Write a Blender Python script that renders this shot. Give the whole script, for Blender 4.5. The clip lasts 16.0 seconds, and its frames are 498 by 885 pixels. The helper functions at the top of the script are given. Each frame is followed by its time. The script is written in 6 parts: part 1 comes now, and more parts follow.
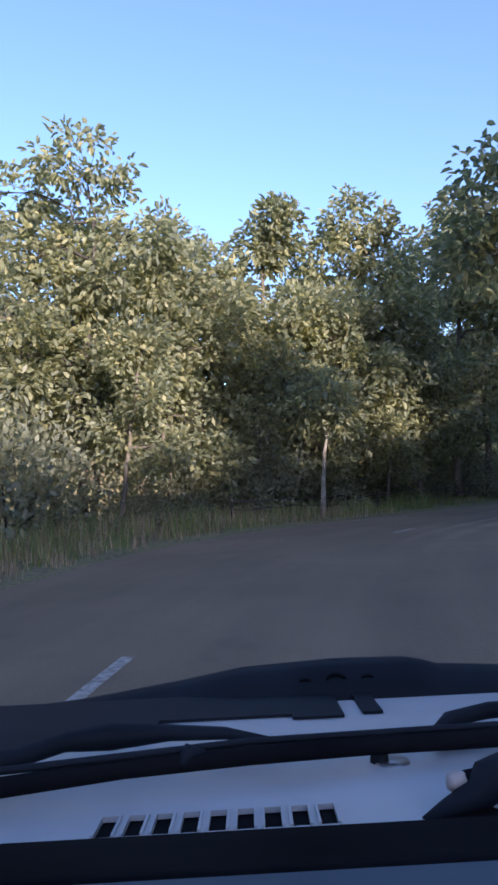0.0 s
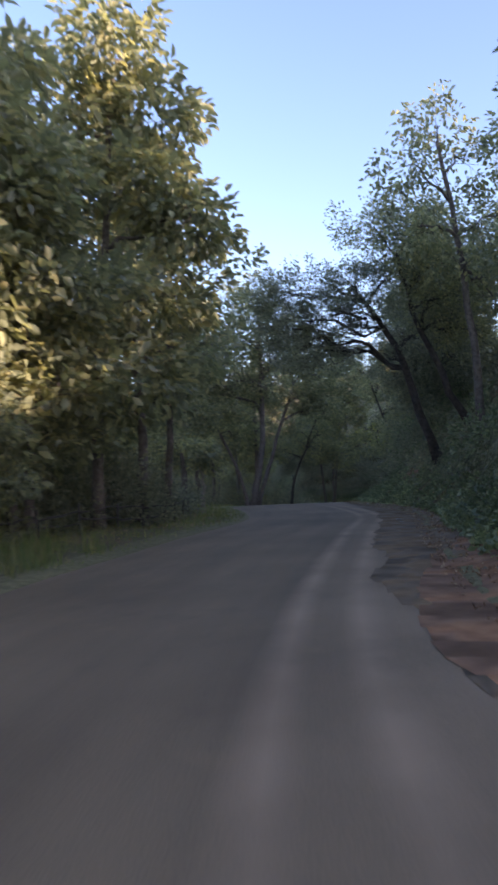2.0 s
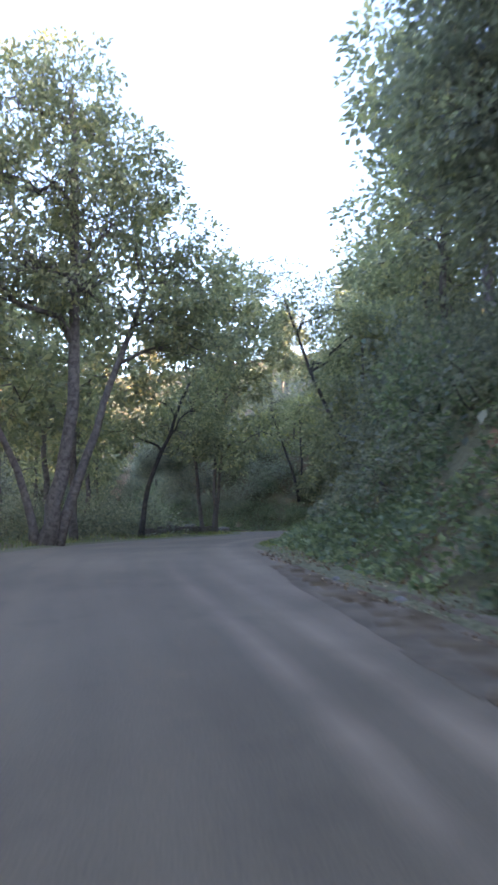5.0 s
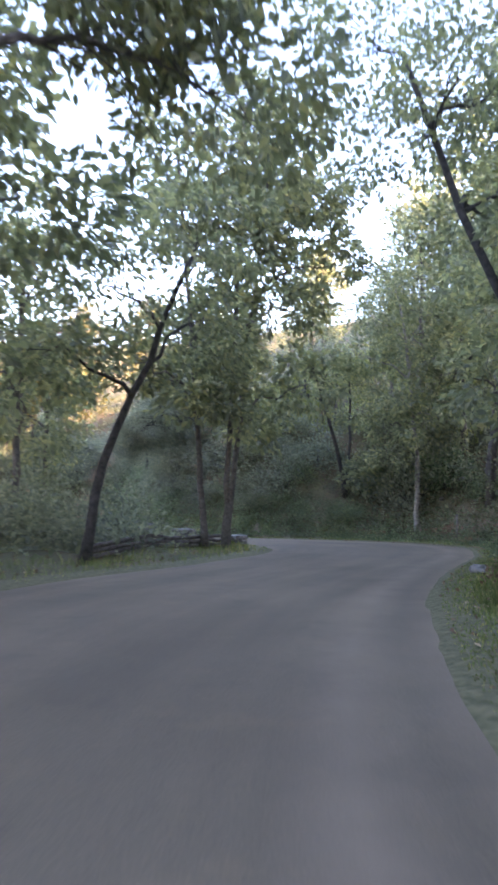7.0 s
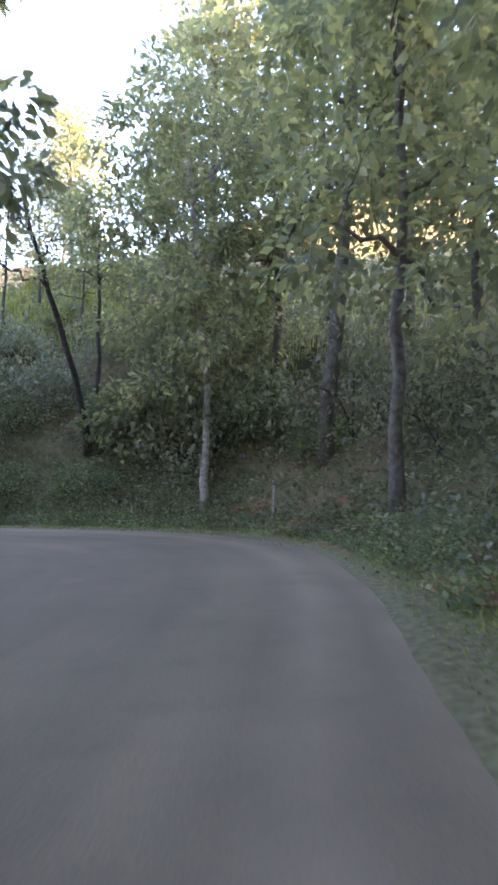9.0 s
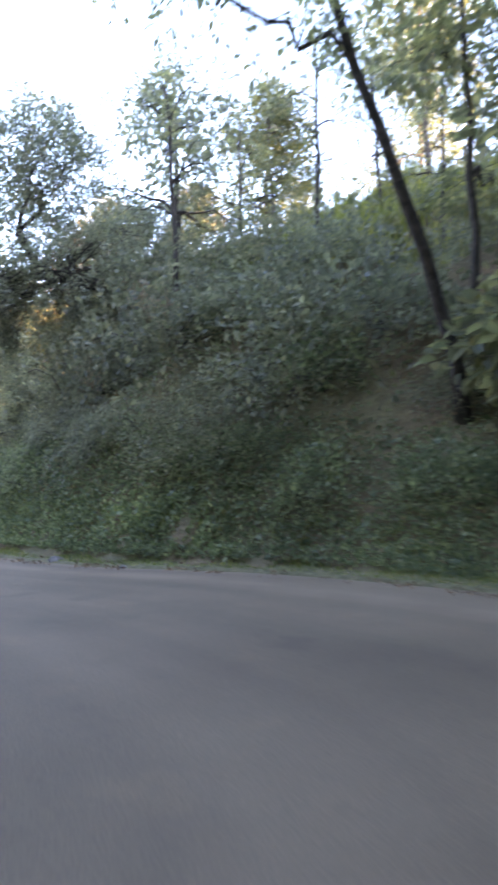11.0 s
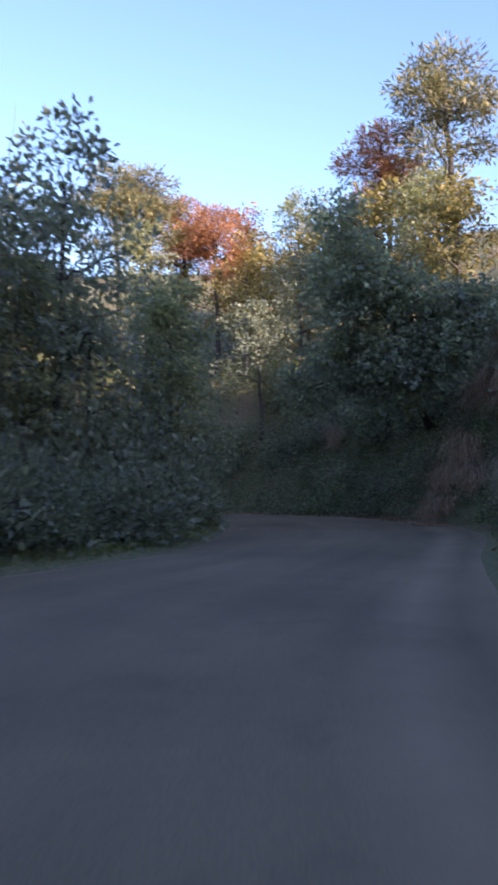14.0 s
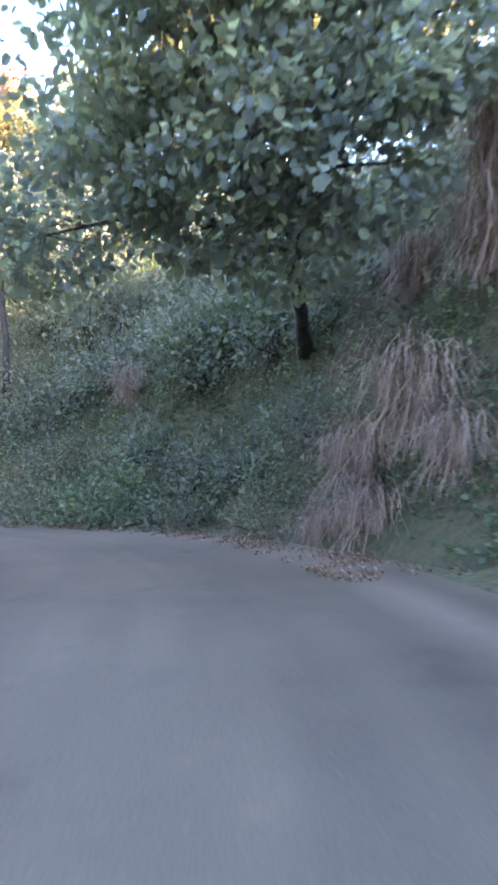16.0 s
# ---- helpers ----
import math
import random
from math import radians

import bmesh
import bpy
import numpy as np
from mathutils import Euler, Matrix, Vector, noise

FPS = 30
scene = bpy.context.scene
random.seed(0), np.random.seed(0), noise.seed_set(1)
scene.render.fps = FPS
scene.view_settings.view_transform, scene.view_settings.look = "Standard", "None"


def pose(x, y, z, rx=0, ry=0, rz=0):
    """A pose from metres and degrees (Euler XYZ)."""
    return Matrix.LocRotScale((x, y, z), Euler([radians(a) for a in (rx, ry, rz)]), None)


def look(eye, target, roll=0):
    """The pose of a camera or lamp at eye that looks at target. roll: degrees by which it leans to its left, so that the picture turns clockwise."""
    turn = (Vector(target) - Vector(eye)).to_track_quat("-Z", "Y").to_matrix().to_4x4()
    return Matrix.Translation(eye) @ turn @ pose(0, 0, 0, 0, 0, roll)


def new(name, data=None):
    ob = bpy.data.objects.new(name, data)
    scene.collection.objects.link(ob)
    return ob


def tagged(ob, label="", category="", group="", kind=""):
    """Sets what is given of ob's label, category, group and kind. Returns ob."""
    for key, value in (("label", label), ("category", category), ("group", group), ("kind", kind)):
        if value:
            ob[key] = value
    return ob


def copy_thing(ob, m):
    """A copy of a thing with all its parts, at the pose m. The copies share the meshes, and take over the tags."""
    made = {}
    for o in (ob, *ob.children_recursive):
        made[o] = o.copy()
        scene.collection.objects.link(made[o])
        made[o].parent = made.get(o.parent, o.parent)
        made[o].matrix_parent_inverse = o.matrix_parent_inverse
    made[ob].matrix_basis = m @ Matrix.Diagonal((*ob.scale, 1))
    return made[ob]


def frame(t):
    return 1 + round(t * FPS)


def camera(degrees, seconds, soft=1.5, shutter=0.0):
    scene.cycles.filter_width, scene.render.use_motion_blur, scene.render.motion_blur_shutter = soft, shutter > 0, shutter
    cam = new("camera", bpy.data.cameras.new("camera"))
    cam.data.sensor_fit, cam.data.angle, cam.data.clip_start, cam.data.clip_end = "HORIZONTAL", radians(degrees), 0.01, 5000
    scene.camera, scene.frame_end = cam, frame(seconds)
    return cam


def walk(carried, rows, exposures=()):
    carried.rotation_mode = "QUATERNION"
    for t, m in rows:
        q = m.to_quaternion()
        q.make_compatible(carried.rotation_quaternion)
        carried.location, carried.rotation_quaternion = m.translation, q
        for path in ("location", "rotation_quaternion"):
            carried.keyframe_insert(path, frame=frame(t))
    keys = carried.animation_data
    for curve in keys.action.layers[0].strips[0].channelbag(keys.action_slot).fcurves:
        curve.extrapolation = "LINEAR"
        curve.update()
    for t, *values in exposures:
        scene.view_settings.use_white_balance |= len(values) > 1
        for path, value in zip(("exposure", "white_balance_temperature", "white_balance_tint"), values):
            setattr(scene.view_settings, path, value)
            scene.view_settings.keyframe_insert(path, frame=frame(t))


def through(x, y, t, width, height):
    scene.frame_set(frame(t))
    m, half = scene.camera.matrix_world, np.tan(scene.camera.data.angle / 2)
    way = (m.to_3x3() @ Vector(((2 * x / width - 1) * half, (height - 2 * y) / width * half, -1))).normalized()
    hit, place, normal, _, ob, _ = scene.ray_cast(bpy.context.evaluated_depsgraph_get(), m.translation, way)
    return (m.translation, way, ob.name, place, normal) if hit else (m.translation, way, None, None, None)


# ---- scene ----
# ---------------------------------------------------------------- camera
cam = camera(38.5, 16.0, soft=2.9, shutter=0.3)
# past a brow the road runs downhill, and the land with it
BROW, DOWNHILL, FALL = (28.2, 53.0), (0.55, 0.835), 0.055


def past_brow(x, y):
    return np.clip((np.asarray(x, float) - BROW[0]) * DOWNHILL[0] + (np.asarray(y, float) - BROW[1]) * DOWNHILL[1], 0, 150)


def dip(x, y):
    """How far the land has sunk below the level of the first stretch (negative)."""
    d = past_brow(x, y)
    return -FALL * np.where(d < 8, d * d / 16, d - 4)


# seconds, x, y, z, heading (left of north), pitch up, lean: degrees
DRIVE = (
    (0.0, -0.00, -0.00, 1.505, 0.00, 3.09, -1.82),
    (0.5, 0.16, 4.35, 1.513, -8.25, 3.79, -1.19),
    (1.0, 0.95, 8.79, 1.511, -15.94, 3.56, -1.69),
    (1.5, 2.36, 13.31, 1.510, -23.17, 3.53, -2.95),
    (2.0, 4.27, 17.69, 1.490, -30.30, 3.20, -2.36),
    (2.5, 6.69, 21.81, 1.470, -36.69, 2.90, -1.95),
    (3.0, 9.62, 25.90, 1.478, -41.34, 3.13, -2.47),
    (3.5, 12.84, 29.98, 1.487, -43.63, 3.45, -2.40),
    (4.0, 16.06, 34.15, 1.495, -43.94, 3.28, -1.51),
    (4.5, 19.24, 38.41, 1.496, -43.20, 3.29, -1.33),
    (5.0, 22.38, 42.76, 1.498, -40.40, 3.46, -1.15),
    (5.5, 25.46, 46.98, 1.499, -36.86, 4.19, -0.54),
    (6.0, 28.44, 51.10, 1.500, -34.82, 5.03, 0.09),
    (6.5, 31.35, 55.09, 1.501, -35.73, 5.67, 0.54),
    (7.0, 34.32, 58.88, 1.503, -39.95, 5.73, 0.51),
    (7.5, 37.49, 62.31, 1.507, -45.28, 5.83, 0.37),
    (8.0, 41.04, 65.22, 1.506, -50.42, 5.48, 0.49),
    (8.5, 44.70, 67.70, 1.502, -54.14, 4.29, 0.37),
    (9.0, 48.30, 70.00, 1.498, -57.96, 3.39, 0.01),
    (9.5, 51.60, 72.00, 1.492, -56.83, 2.66, -0.47),
    (10.0, 54.50, 73.90, 1.481, -49.33, 2.30, -1.00),
    (10.5, 56.85, 76.20, 1.477, -38.65, 2.97, -1.41),
    (11.0, 58.48, 79.91, 1.484, -27.91, 3.63, -1.51),
    (11.5, 59.34, 83.93, 1.496, -16.95, 4.00, -1.95),
    (12.0, 59.49, 88.03, 1.494, -7.51, 4.28, -2.33),
    (12.5, 59.19, 92.14, 1.491, -2.47, 4.22, -2.14),
    (13.0, 58.81, 96.40, 1.498, -0.95, 4.09, -2.13),
    (13.5, 58.56, 100.86, 1.510, -2.71, 3.95, -1.63),
    (14.0, 58.78, 105.45, 1.519, -9.79, 3.67, -0.67),
    (14.5, 59.70, 109.90, 1.509, -17.67, 3.41, -0.54),
    (15.0, 61.22, 114.17, 1.485, -24.08, 3.14, -0.75),
    (15.5, 62.95, 118.34, 1.465, -26.40, 2.59, -1.49),
    (16.0, 64.61, 122.54, 1.468, -24.47, 2.29, -1.38),
)


def drive_pose(x, y, z, heading, pitch, lean):
    h, p = radians(heading), radians(pitch)
    slope = FALL * min(1.0, float(past_brow(x, y)) / 8)
    ahead = Vector((-math.sin(h) * math.cos(p), math.cos(h) * math.cos(p), math.sin(p)))
    ahead.z -= slope * (ahead.x * DOWNHILL[0] + ahead.y * DOWNHILL[1])
    lean -= math.degrees(slope * (math.cos(h) * DOWNHILL[0] + math.sin(h) * DOWNHILL[1]))
    eye = Vector((x, y, z + float(dip(x, y))))
    return look(eye, eye + ahead * 10, lean)


# the drive begins from a standstill
walk(cam, [(r[0], drive_pose(*r[1:])) for r in (DRIVE[0], (0.04, *DRIVE[0][1:]), *DRIVE[1:])],
     exposures=[(0.0, 1.21, 5210, 30), (1.0, 1.63, 5835, 28), (1.5, 1.73, 6014, 30), (2.5, 1.78, 6373, 33), (3.0, 2.28, 6463, 32), (3.5, 3.03, 6553, 32), (4.0, 3.31, 6463, 32),
                (4.5, 3.06, 6283, 31), (7.0, 3.43, 6553, 35), (8.2, 3.43, 6642, 35), (10.5, 3.98, 6732, 34), (11.0, 3.46, 6732, 33), (11.5, 2.98, 6269, 29), (12.0, 2.33, 5746, 26),
                (12.5, 1.68, 5565, 31), (13.0, 1.43, 5835, 34), (13.5, 1.43, 5835, 34), (14.0, 1.53, 5565, 31), (14.5, 2.18, 5049, 26), (15.0, 2.93, 4900, 27), (15.5, 3.28, 5398, 26),
                (16.0, 3.86, 5746, 29)])

# ---------------------------------------------------------------- light
SUN_AZ, SUN_EL = radians(156), radians(14)
world = bpy.data.worlds.new("world")
scene.world = world
world.use_nodes = True
wn, wl = world.node_tree.nodes, world.node_tree.links
sky = wn.new("ShaderNodeTexSky")
sky.sky_type, sky.sun_disc = "NISHITA", False
sky.sun_elevation, sky.sun_rotation = SUN_EL, SUN_AZ
sky.air_density, sky.dust_density, sky.ozone_density = 1.0, 0.8, 1.4
wn["Background"].inputs["Strength"].default_value = 0.15
wl.new(sky.outputs[0], wn["Background"].inputs["Color"])
sun = new("sun", bpy.data.lights.new("sun", "SUN"))
sun.data.energy, sun.data.angle, sun.data.color = 5.0, radians(0.6), (1.0, 0.81, 0.5)
to_sun = Vector((math.sin(SUN_AZ) * math.cos(SUN_EL), math.cos(SUN_AZ) * math.cos(SUN_EL), math.sin(SUN_EL)))
sun.matrix_world = look(to_sun * 200, (0, 0, 0))


# ---------------------------------------------------------------- materials
def material(name, rough=0.6, metal=0.0):
    m = bpy.data.materials.new(name)
    m.use_nodes = True
    b = m.node_tree.nodes["Principled BSDF"]
    b.inputs["Roughness"].default_value, b.inputs["Metallic"].default_value = rough, metal
    return m, m.node_tree.nodes, m.node_tree.links, b


def ramp(nodes, stops):
    r = nodes.new("ShaderNodeValToRGB")
    e = r.color_ramp.elements
    while len(e) < len(stops):
        e.new(0.5)
    for el, (p, c) in zip(e, stops):
        el.position, el.color = p, (*c, 1)
    return r


def noise_node(nodes, links, scale, detail=4, coord="Object"):
    tc = nodes.new("ShaderNodeTexCoord")
    n = nodes.new("ShaderNodeTexNoise")
    n.inputs["Scale"].default_value, n.inputs["Detail"].default_value = scale, detail
    links.new(tc.outputs[coord], n.inputs["Vector"])
    return n


def bump(nodes, links, b, src, strength, dist=0.02):
    k = nodes.new("ShaderNodeBump")
    k.inputs["Strength"].default_value, k.inputs["Distance"].default_value = strength, dist
    links.new(src, k.inputs["Height"])
    links.new(k.outputs[0], b.inputs["Normal"])


def mix_rgb(nodes, links, fac, a, b, mode="MIX"):
    m = nodes.new("ShaderNodeMixRGB")
    m.blend_type = mode
    for sock, v in zip(("Fac", "Color1", "Color2"), (fac, a, b)):
        if isinstance(v, (int, float)):
            m.inputs[sock].default_value = v
        elif isinstance(v, tuple):
            m.inputs[sock].default_value = (*v, 1)
        else:
            links.new(v, m.inputs[sock])
    return m.outputs[0]


def leaf_material(name, stops, rough=0.5, through=0.48, dull=0.32):
    """Leaf: each leaf takes a tone of its own, light shines through the blade."""
    m, n, l, b = material(name, rough)
    g = n.new("ShaderNodeNewGeometry")
    # windscreen haze is put into the leaf colours by greying them
    stops = [(p, tuple(v + dull * (0.3 * c[0] + 0.6 * c[1] + 0.1 * c[2] - v) for v in c)) for p, c in stops]
    r = ramp(n, stops)
    l.new(g.outputs["Random Per Island"], r.inputs[0])
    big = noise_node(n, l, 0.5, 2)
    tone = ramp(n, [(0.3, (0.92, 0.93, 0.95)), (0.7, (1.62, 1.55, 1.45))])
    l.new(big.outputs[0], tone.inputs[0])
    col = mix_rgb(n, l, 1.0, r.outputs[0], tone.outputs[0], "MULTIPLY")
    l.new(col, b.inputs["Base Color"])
    tr = n.new("ShaderNodeBsdfTranslucent")
    warm = mix_rgb(n, l, 1.0, col, (1.75, 1.7, 1.05), "MULTIPLY")
    l.new(warm, tr.inputs["Color"])
    mx = n.new("ShaderNodeMixShader")
    mx.inputs[0].default_value = through
    l.new(b.outputs[0], mx.inputs[1])
    l.new(tr.outputs[0], mx.inputs[2])
    l.new(mx.outputs[0], n["Material Output"].inputs["Surface"])
    return m


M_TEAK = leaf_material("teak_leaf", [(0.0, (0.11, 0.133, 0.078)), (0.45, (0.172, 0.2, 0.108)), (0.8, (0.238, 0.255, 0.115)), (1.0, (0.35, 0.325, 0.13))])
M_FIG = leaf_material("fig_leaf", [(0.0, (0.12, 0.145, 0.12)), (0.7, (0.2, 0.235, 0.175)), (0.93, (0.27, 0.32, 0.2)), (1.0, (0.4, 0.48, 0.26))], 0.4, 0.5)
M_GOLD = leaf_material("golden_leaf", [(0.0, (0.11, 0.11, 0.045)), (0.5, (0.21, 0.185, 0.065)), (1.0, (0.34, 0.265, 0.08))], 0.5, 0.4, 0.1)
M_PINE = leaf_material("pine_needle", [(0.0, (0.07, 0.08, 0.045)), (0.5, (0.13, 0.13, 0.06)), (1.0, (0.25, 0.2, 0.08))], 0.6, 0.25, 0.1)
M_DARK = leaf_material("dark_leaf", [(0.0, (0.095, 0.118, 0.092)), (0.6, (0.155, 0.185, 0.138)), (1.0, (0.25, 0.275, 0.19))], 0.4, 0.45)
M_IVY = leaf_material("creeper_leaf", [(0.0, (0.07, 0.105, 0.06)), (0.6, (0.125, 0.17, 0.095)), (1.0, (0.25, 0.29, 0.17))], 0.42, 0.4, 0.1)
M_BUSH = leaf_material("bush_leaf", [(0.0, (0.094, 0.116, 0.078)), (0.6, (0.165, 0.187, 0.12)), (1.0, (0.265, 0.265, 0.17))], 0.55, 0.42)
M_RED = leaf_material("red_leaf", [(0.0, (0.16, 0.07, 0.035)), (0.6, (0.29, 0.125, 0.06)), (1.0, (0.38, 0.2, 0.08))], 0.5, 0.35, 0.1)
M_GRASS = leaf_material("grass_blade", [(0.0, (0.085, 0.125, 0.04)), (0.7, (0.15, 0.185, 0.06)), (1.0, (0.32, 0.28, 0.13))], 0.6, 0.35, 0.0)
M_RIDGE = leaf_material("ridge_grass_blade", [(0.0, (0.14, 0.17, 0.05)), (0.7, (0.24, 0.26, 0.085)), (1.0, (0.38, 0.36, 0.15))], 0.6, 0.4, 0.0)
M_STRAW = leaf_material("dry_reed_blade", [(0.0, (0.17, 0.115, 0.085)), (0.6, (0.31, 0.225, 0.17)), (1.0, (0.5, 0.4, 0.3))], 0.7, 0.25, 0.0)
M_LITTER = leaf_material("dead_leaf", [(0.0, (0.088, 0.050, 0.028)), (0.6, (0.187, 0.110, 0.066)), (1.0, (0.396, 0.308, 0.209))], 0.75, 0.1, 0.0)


def bark_material(name, dark, pale, scale=6):
    m, n, l, b = material(name, 0.9)
    a = noise_node(n, l, scale, 6)
    a.inputs["Distortion"].default_value = 0.6
    r = ramp(n, [(0.32, dark), (0.68, pale)])
    l.new(a.outputs[0], r.inputs[0])
    l.new(r.outputs[0], b.inputs["Base Color"])
    bump(n, l, b, a.outputs[0], 0.7, 0.03)
    return m


M_BARK = bark_material("grey_bark", (0.075, 0.06, 0.048), (0.2, 0.17, 0.14))
M_BARK_DARK = bark_material("dark_bark", (0.03, 0.026, 0.022), (0.095, 0.08, 0.068))
M_BARK_PALE = bark_material("pale_bark", (0.16, 0.13, 0.1), (0.42, 0.37, 0.31))
M_DEADWOOD = bark_material("bleached_wood", (0.1, 0.092, 0.084), (0.25, 0.23, 0.21))


def ground_material():
    m, n, l, b = material("hill_soil", 0.95)
    a = noise_node(n, l, 0.35, 6)
    r = ramp(n, [(0.35, (0.095, 0.098, 0.043)), (0.52, (0.135, 0.12, 0.058)), (0.66, (0.185, 0.13, 0.075))])
    l.new(a.outputs[0], r.inputs[0])
    f = noise_node(n, l, 9, 8)
    t = ramp(n, [(0.3, (0.6, 0.6, 0.6)), (0.75, (1.4, 1.35, 1.3))])
    l.new(f.outputs[0], t.inputs[0])
    l.new(mix_rgb(n, l, 1.0, r.outputs[0], t.outputs[0], "MULTIPLY"), b.inputs["Base Color"])
    bump(n, l, b, f.outputs[0], 0.8, 0.08)
    return m


def asphalt_material():
    m, n, l, b = material("asphalt", 0.82)
    big = noise_node(n, l, 0.22, 5)
    r = ramp(n, [(0.3, (0.138, 0.104, 0.064)), (0.7, (0.208, 0.16, 0.1))])
    l.new(big.outputs[0], r.inputs[0])
    fine = noise_node(n, l, 60, 6)
    t = ramp(n, [(0.3, (0.78, 0.78, 0.78)), (0.7, (1.22, 1.2, 1.2))])
    l.new(fine.outputs[0], t.inputs[0])
    col = mix_rgb(n, l, 1.0, r.outputs[0], t.outputs[0], "MULTIPLY")
    # wheel tracks and dust: the map runs across (x, -1..1) and along (y, metres) the road
    uv = n.new("ShaderNodeUVMap")
    uv.uv_map = "road"
    sep = n.new("ShaderNodeSeparateXYZ")
    l.new(uv.outputs[0], sep.inputs[0])
    mp = n.new("ShaderNodeMapRange")
    mp.inputs["From Min"].default_value, mp.inputs["From Max"].default_value = -1, 1
    l.new(sep.outputs[0], mp.inputs["Value"])

    def lanes(stops):
        r_ = ramp(n, [(p, (g, g, g)) for p, g in stops])
        l.new(mp.outputs[0], r_.inputs[0])
        return r_.outputs[0]

    first = lanes([(0.0, 0.3), (0.06, 0.0), (0.64, 0.0), (0.675, 0.9), (0.705, 0.15), (0.74, 0.2), (0.77, 1.0), (0.81, 0.4), (0.88, 0.5), (1.0, 1.0)])
    later = lanes([(0.0, 0.45), (0.07, 0.05), (0.3, 0.0), (0.42, 0.12), (0.6, 0.0), (0.8, 0.06), (0.865, 0.6), (0.93, 0.12), (1.0, 0.6)])
    sm = n.new("ShaderNodeMapRange")
    sm.inputs["From Min"].default_value, sm.inputs["From Max"].default_value = 78, 92
    l.new(sep.outputs[1], sm.inputs["Value"])
    lane = mix_rgb(n, l, sm.outputs[0], first, later)
    s0 = n.new("ShaderNodeMapRange")
    s0.inputs["From Min"].default_value, s0.inputs["From Max"].default_value = 38, 50
    l.new(sep.outputs[1], s0.inputs["Value"])
    lane = mix_rgb(n, l, 1.0, lane, s0.outputs[0], "MULTIPLY")
    # long streaks of wear
    st = n.new("ShaderNodeMapping")
    st.inputs["Scale"].default_value = (5.0, 0.12, 1)
    l.new(uv.outputs[0], st.inputs["Vector"])
    sn = n.new("ShaderNodeTexNoise")
    sn.inputs["Scale"].default_value, sn.inputs["Detail"].default_value = 1.0, 5
    l.new(st.outputs[0], sn.inputs["Vector"])
    sr = ramp(n, [(0.3, (0.84, 0.84, 0.84)), (0.7, (1.14, 1.13, 1.11))])
    l.new(sn.outputs[0], sr.inputs[0])
    col = mix_rgb(n, l, 1.0, col, sr.outputs[0], "MULTIPLY")
    # oil stains and patched spots
    spot = noise_node(n, l, 1.3, 6)
    so = ramp(n, [(0.28, (0.85, 0.85, 0.86)), (0.42, (1.0, 1.0, 1.0)), (0.62, (1.0, 1.0, 1.0)), (0.74, (1.16, 1.13, 1.08))])
    l.new(spot.outputs[0], so.inputs[0])
    col = mix_rgb(n, l, 1.0, col, so.outputs[0], "MULTIPLY")
    brk = noise_node(n, l, 0.6, 4)
    br = ramp(n, [(0.3, (0.25, 0.25, 0.25)), (0.62, (1.0, 1.0, 1.0))])
    l.new(brk.outputs[0], br.inputs[0])
    fac = mix_rgb(n, l, 1.0, lane, br.outputs[0], "MULTIPLY")
    l.new(mix_rgb(n, l, fac, col, (0.36, 0.262, 0.175)), b.inputs["Base Color"])
    bump(n, l, b, fine.outputs[0], 0.35, 0.01)
    return m


M_GROUND, M_ROAD = ground_material(), asphalt_material()


def plain_material(name, dark, pale, scale=8, rough=0.8, strength=0.4, metal=0.0, dist=0.01):
    m, n, l, b = material(name, rough, metal)
    a = noise_node(n, l, scale, 6)
    r = ramp(n, [(0.35, dark), (0.65, pale)])
    l.new(a.outputs[0], r.inputs[0])
    l.new(r.outputs[0], b.inputs["Base Color"])
    bump(n, l, b, a.outputs[0], strength, dist)
    return m


M_STONE = plain_material("field_stone", (0.12, 0.11, 0.1), (0.34, 0.31, 0.28), 7)
M_PAINT = plain_material("road_paint", (0.2, 0.185, 0.16), (0.42, 0.4, 0.36), 14, 0.75)
M_VERGE = plain_material("mossy_earth", (0.10, 0.098, 0.042), (0.21, 0.185, 0.095), 9, 0.95, 0.7, 0.0, 0.05)
M_SHOULDER = plain_material("dusty_earth", (0.14, 0.1, 0.062), (0.2, 0.148, 0.095), 2.5, 0.95, 0.3, 0.0, 0.012)
M_RED_SOIL = plain_material("red_earth", (0.2, 0.105, 0.06), (0.31, 0.175, 0.1), 3, 0.95, 0.5, 0.0, 0.03)


# ---------------------------------------------------------------- builders
def mesh_object(name, verts, faces, mat, parent=None, smooth=False, label=""):
    me = bpy.data.meshes.new(name)
    me.from_pydata([tuple(v) for v in verts], [], [tuple(f) for f in faces])
    me.materials.append(mat)
    if smooth:
        me.shade_smooth()
    ob = new(name, me)
    if parent is not None:
        ob.parent = parent
    if label:
        tagged(ob, label)
    return ob


def part(name, bm, mat, parent, label=""):
    me = bpy.data.meshes.new(name)
    bm.to_mesh(me)
    bm.free()
    me.materials.append(mat)
    ob = new(name, me)
    ob.parent = parent
    return tagged(ob, label)


def thing(name, at, label, category, group="", kind=""):
    e = new(name)
    e.empty_display_size = 0.3
    e.location = at
    return tagged(e, label, category, group, kind)


def unit(v):
    v = np.asarray(v, float)
    return v / np.maximum(np.linalg.norm(v, axis=-1, keepdims=True), 1e-9)


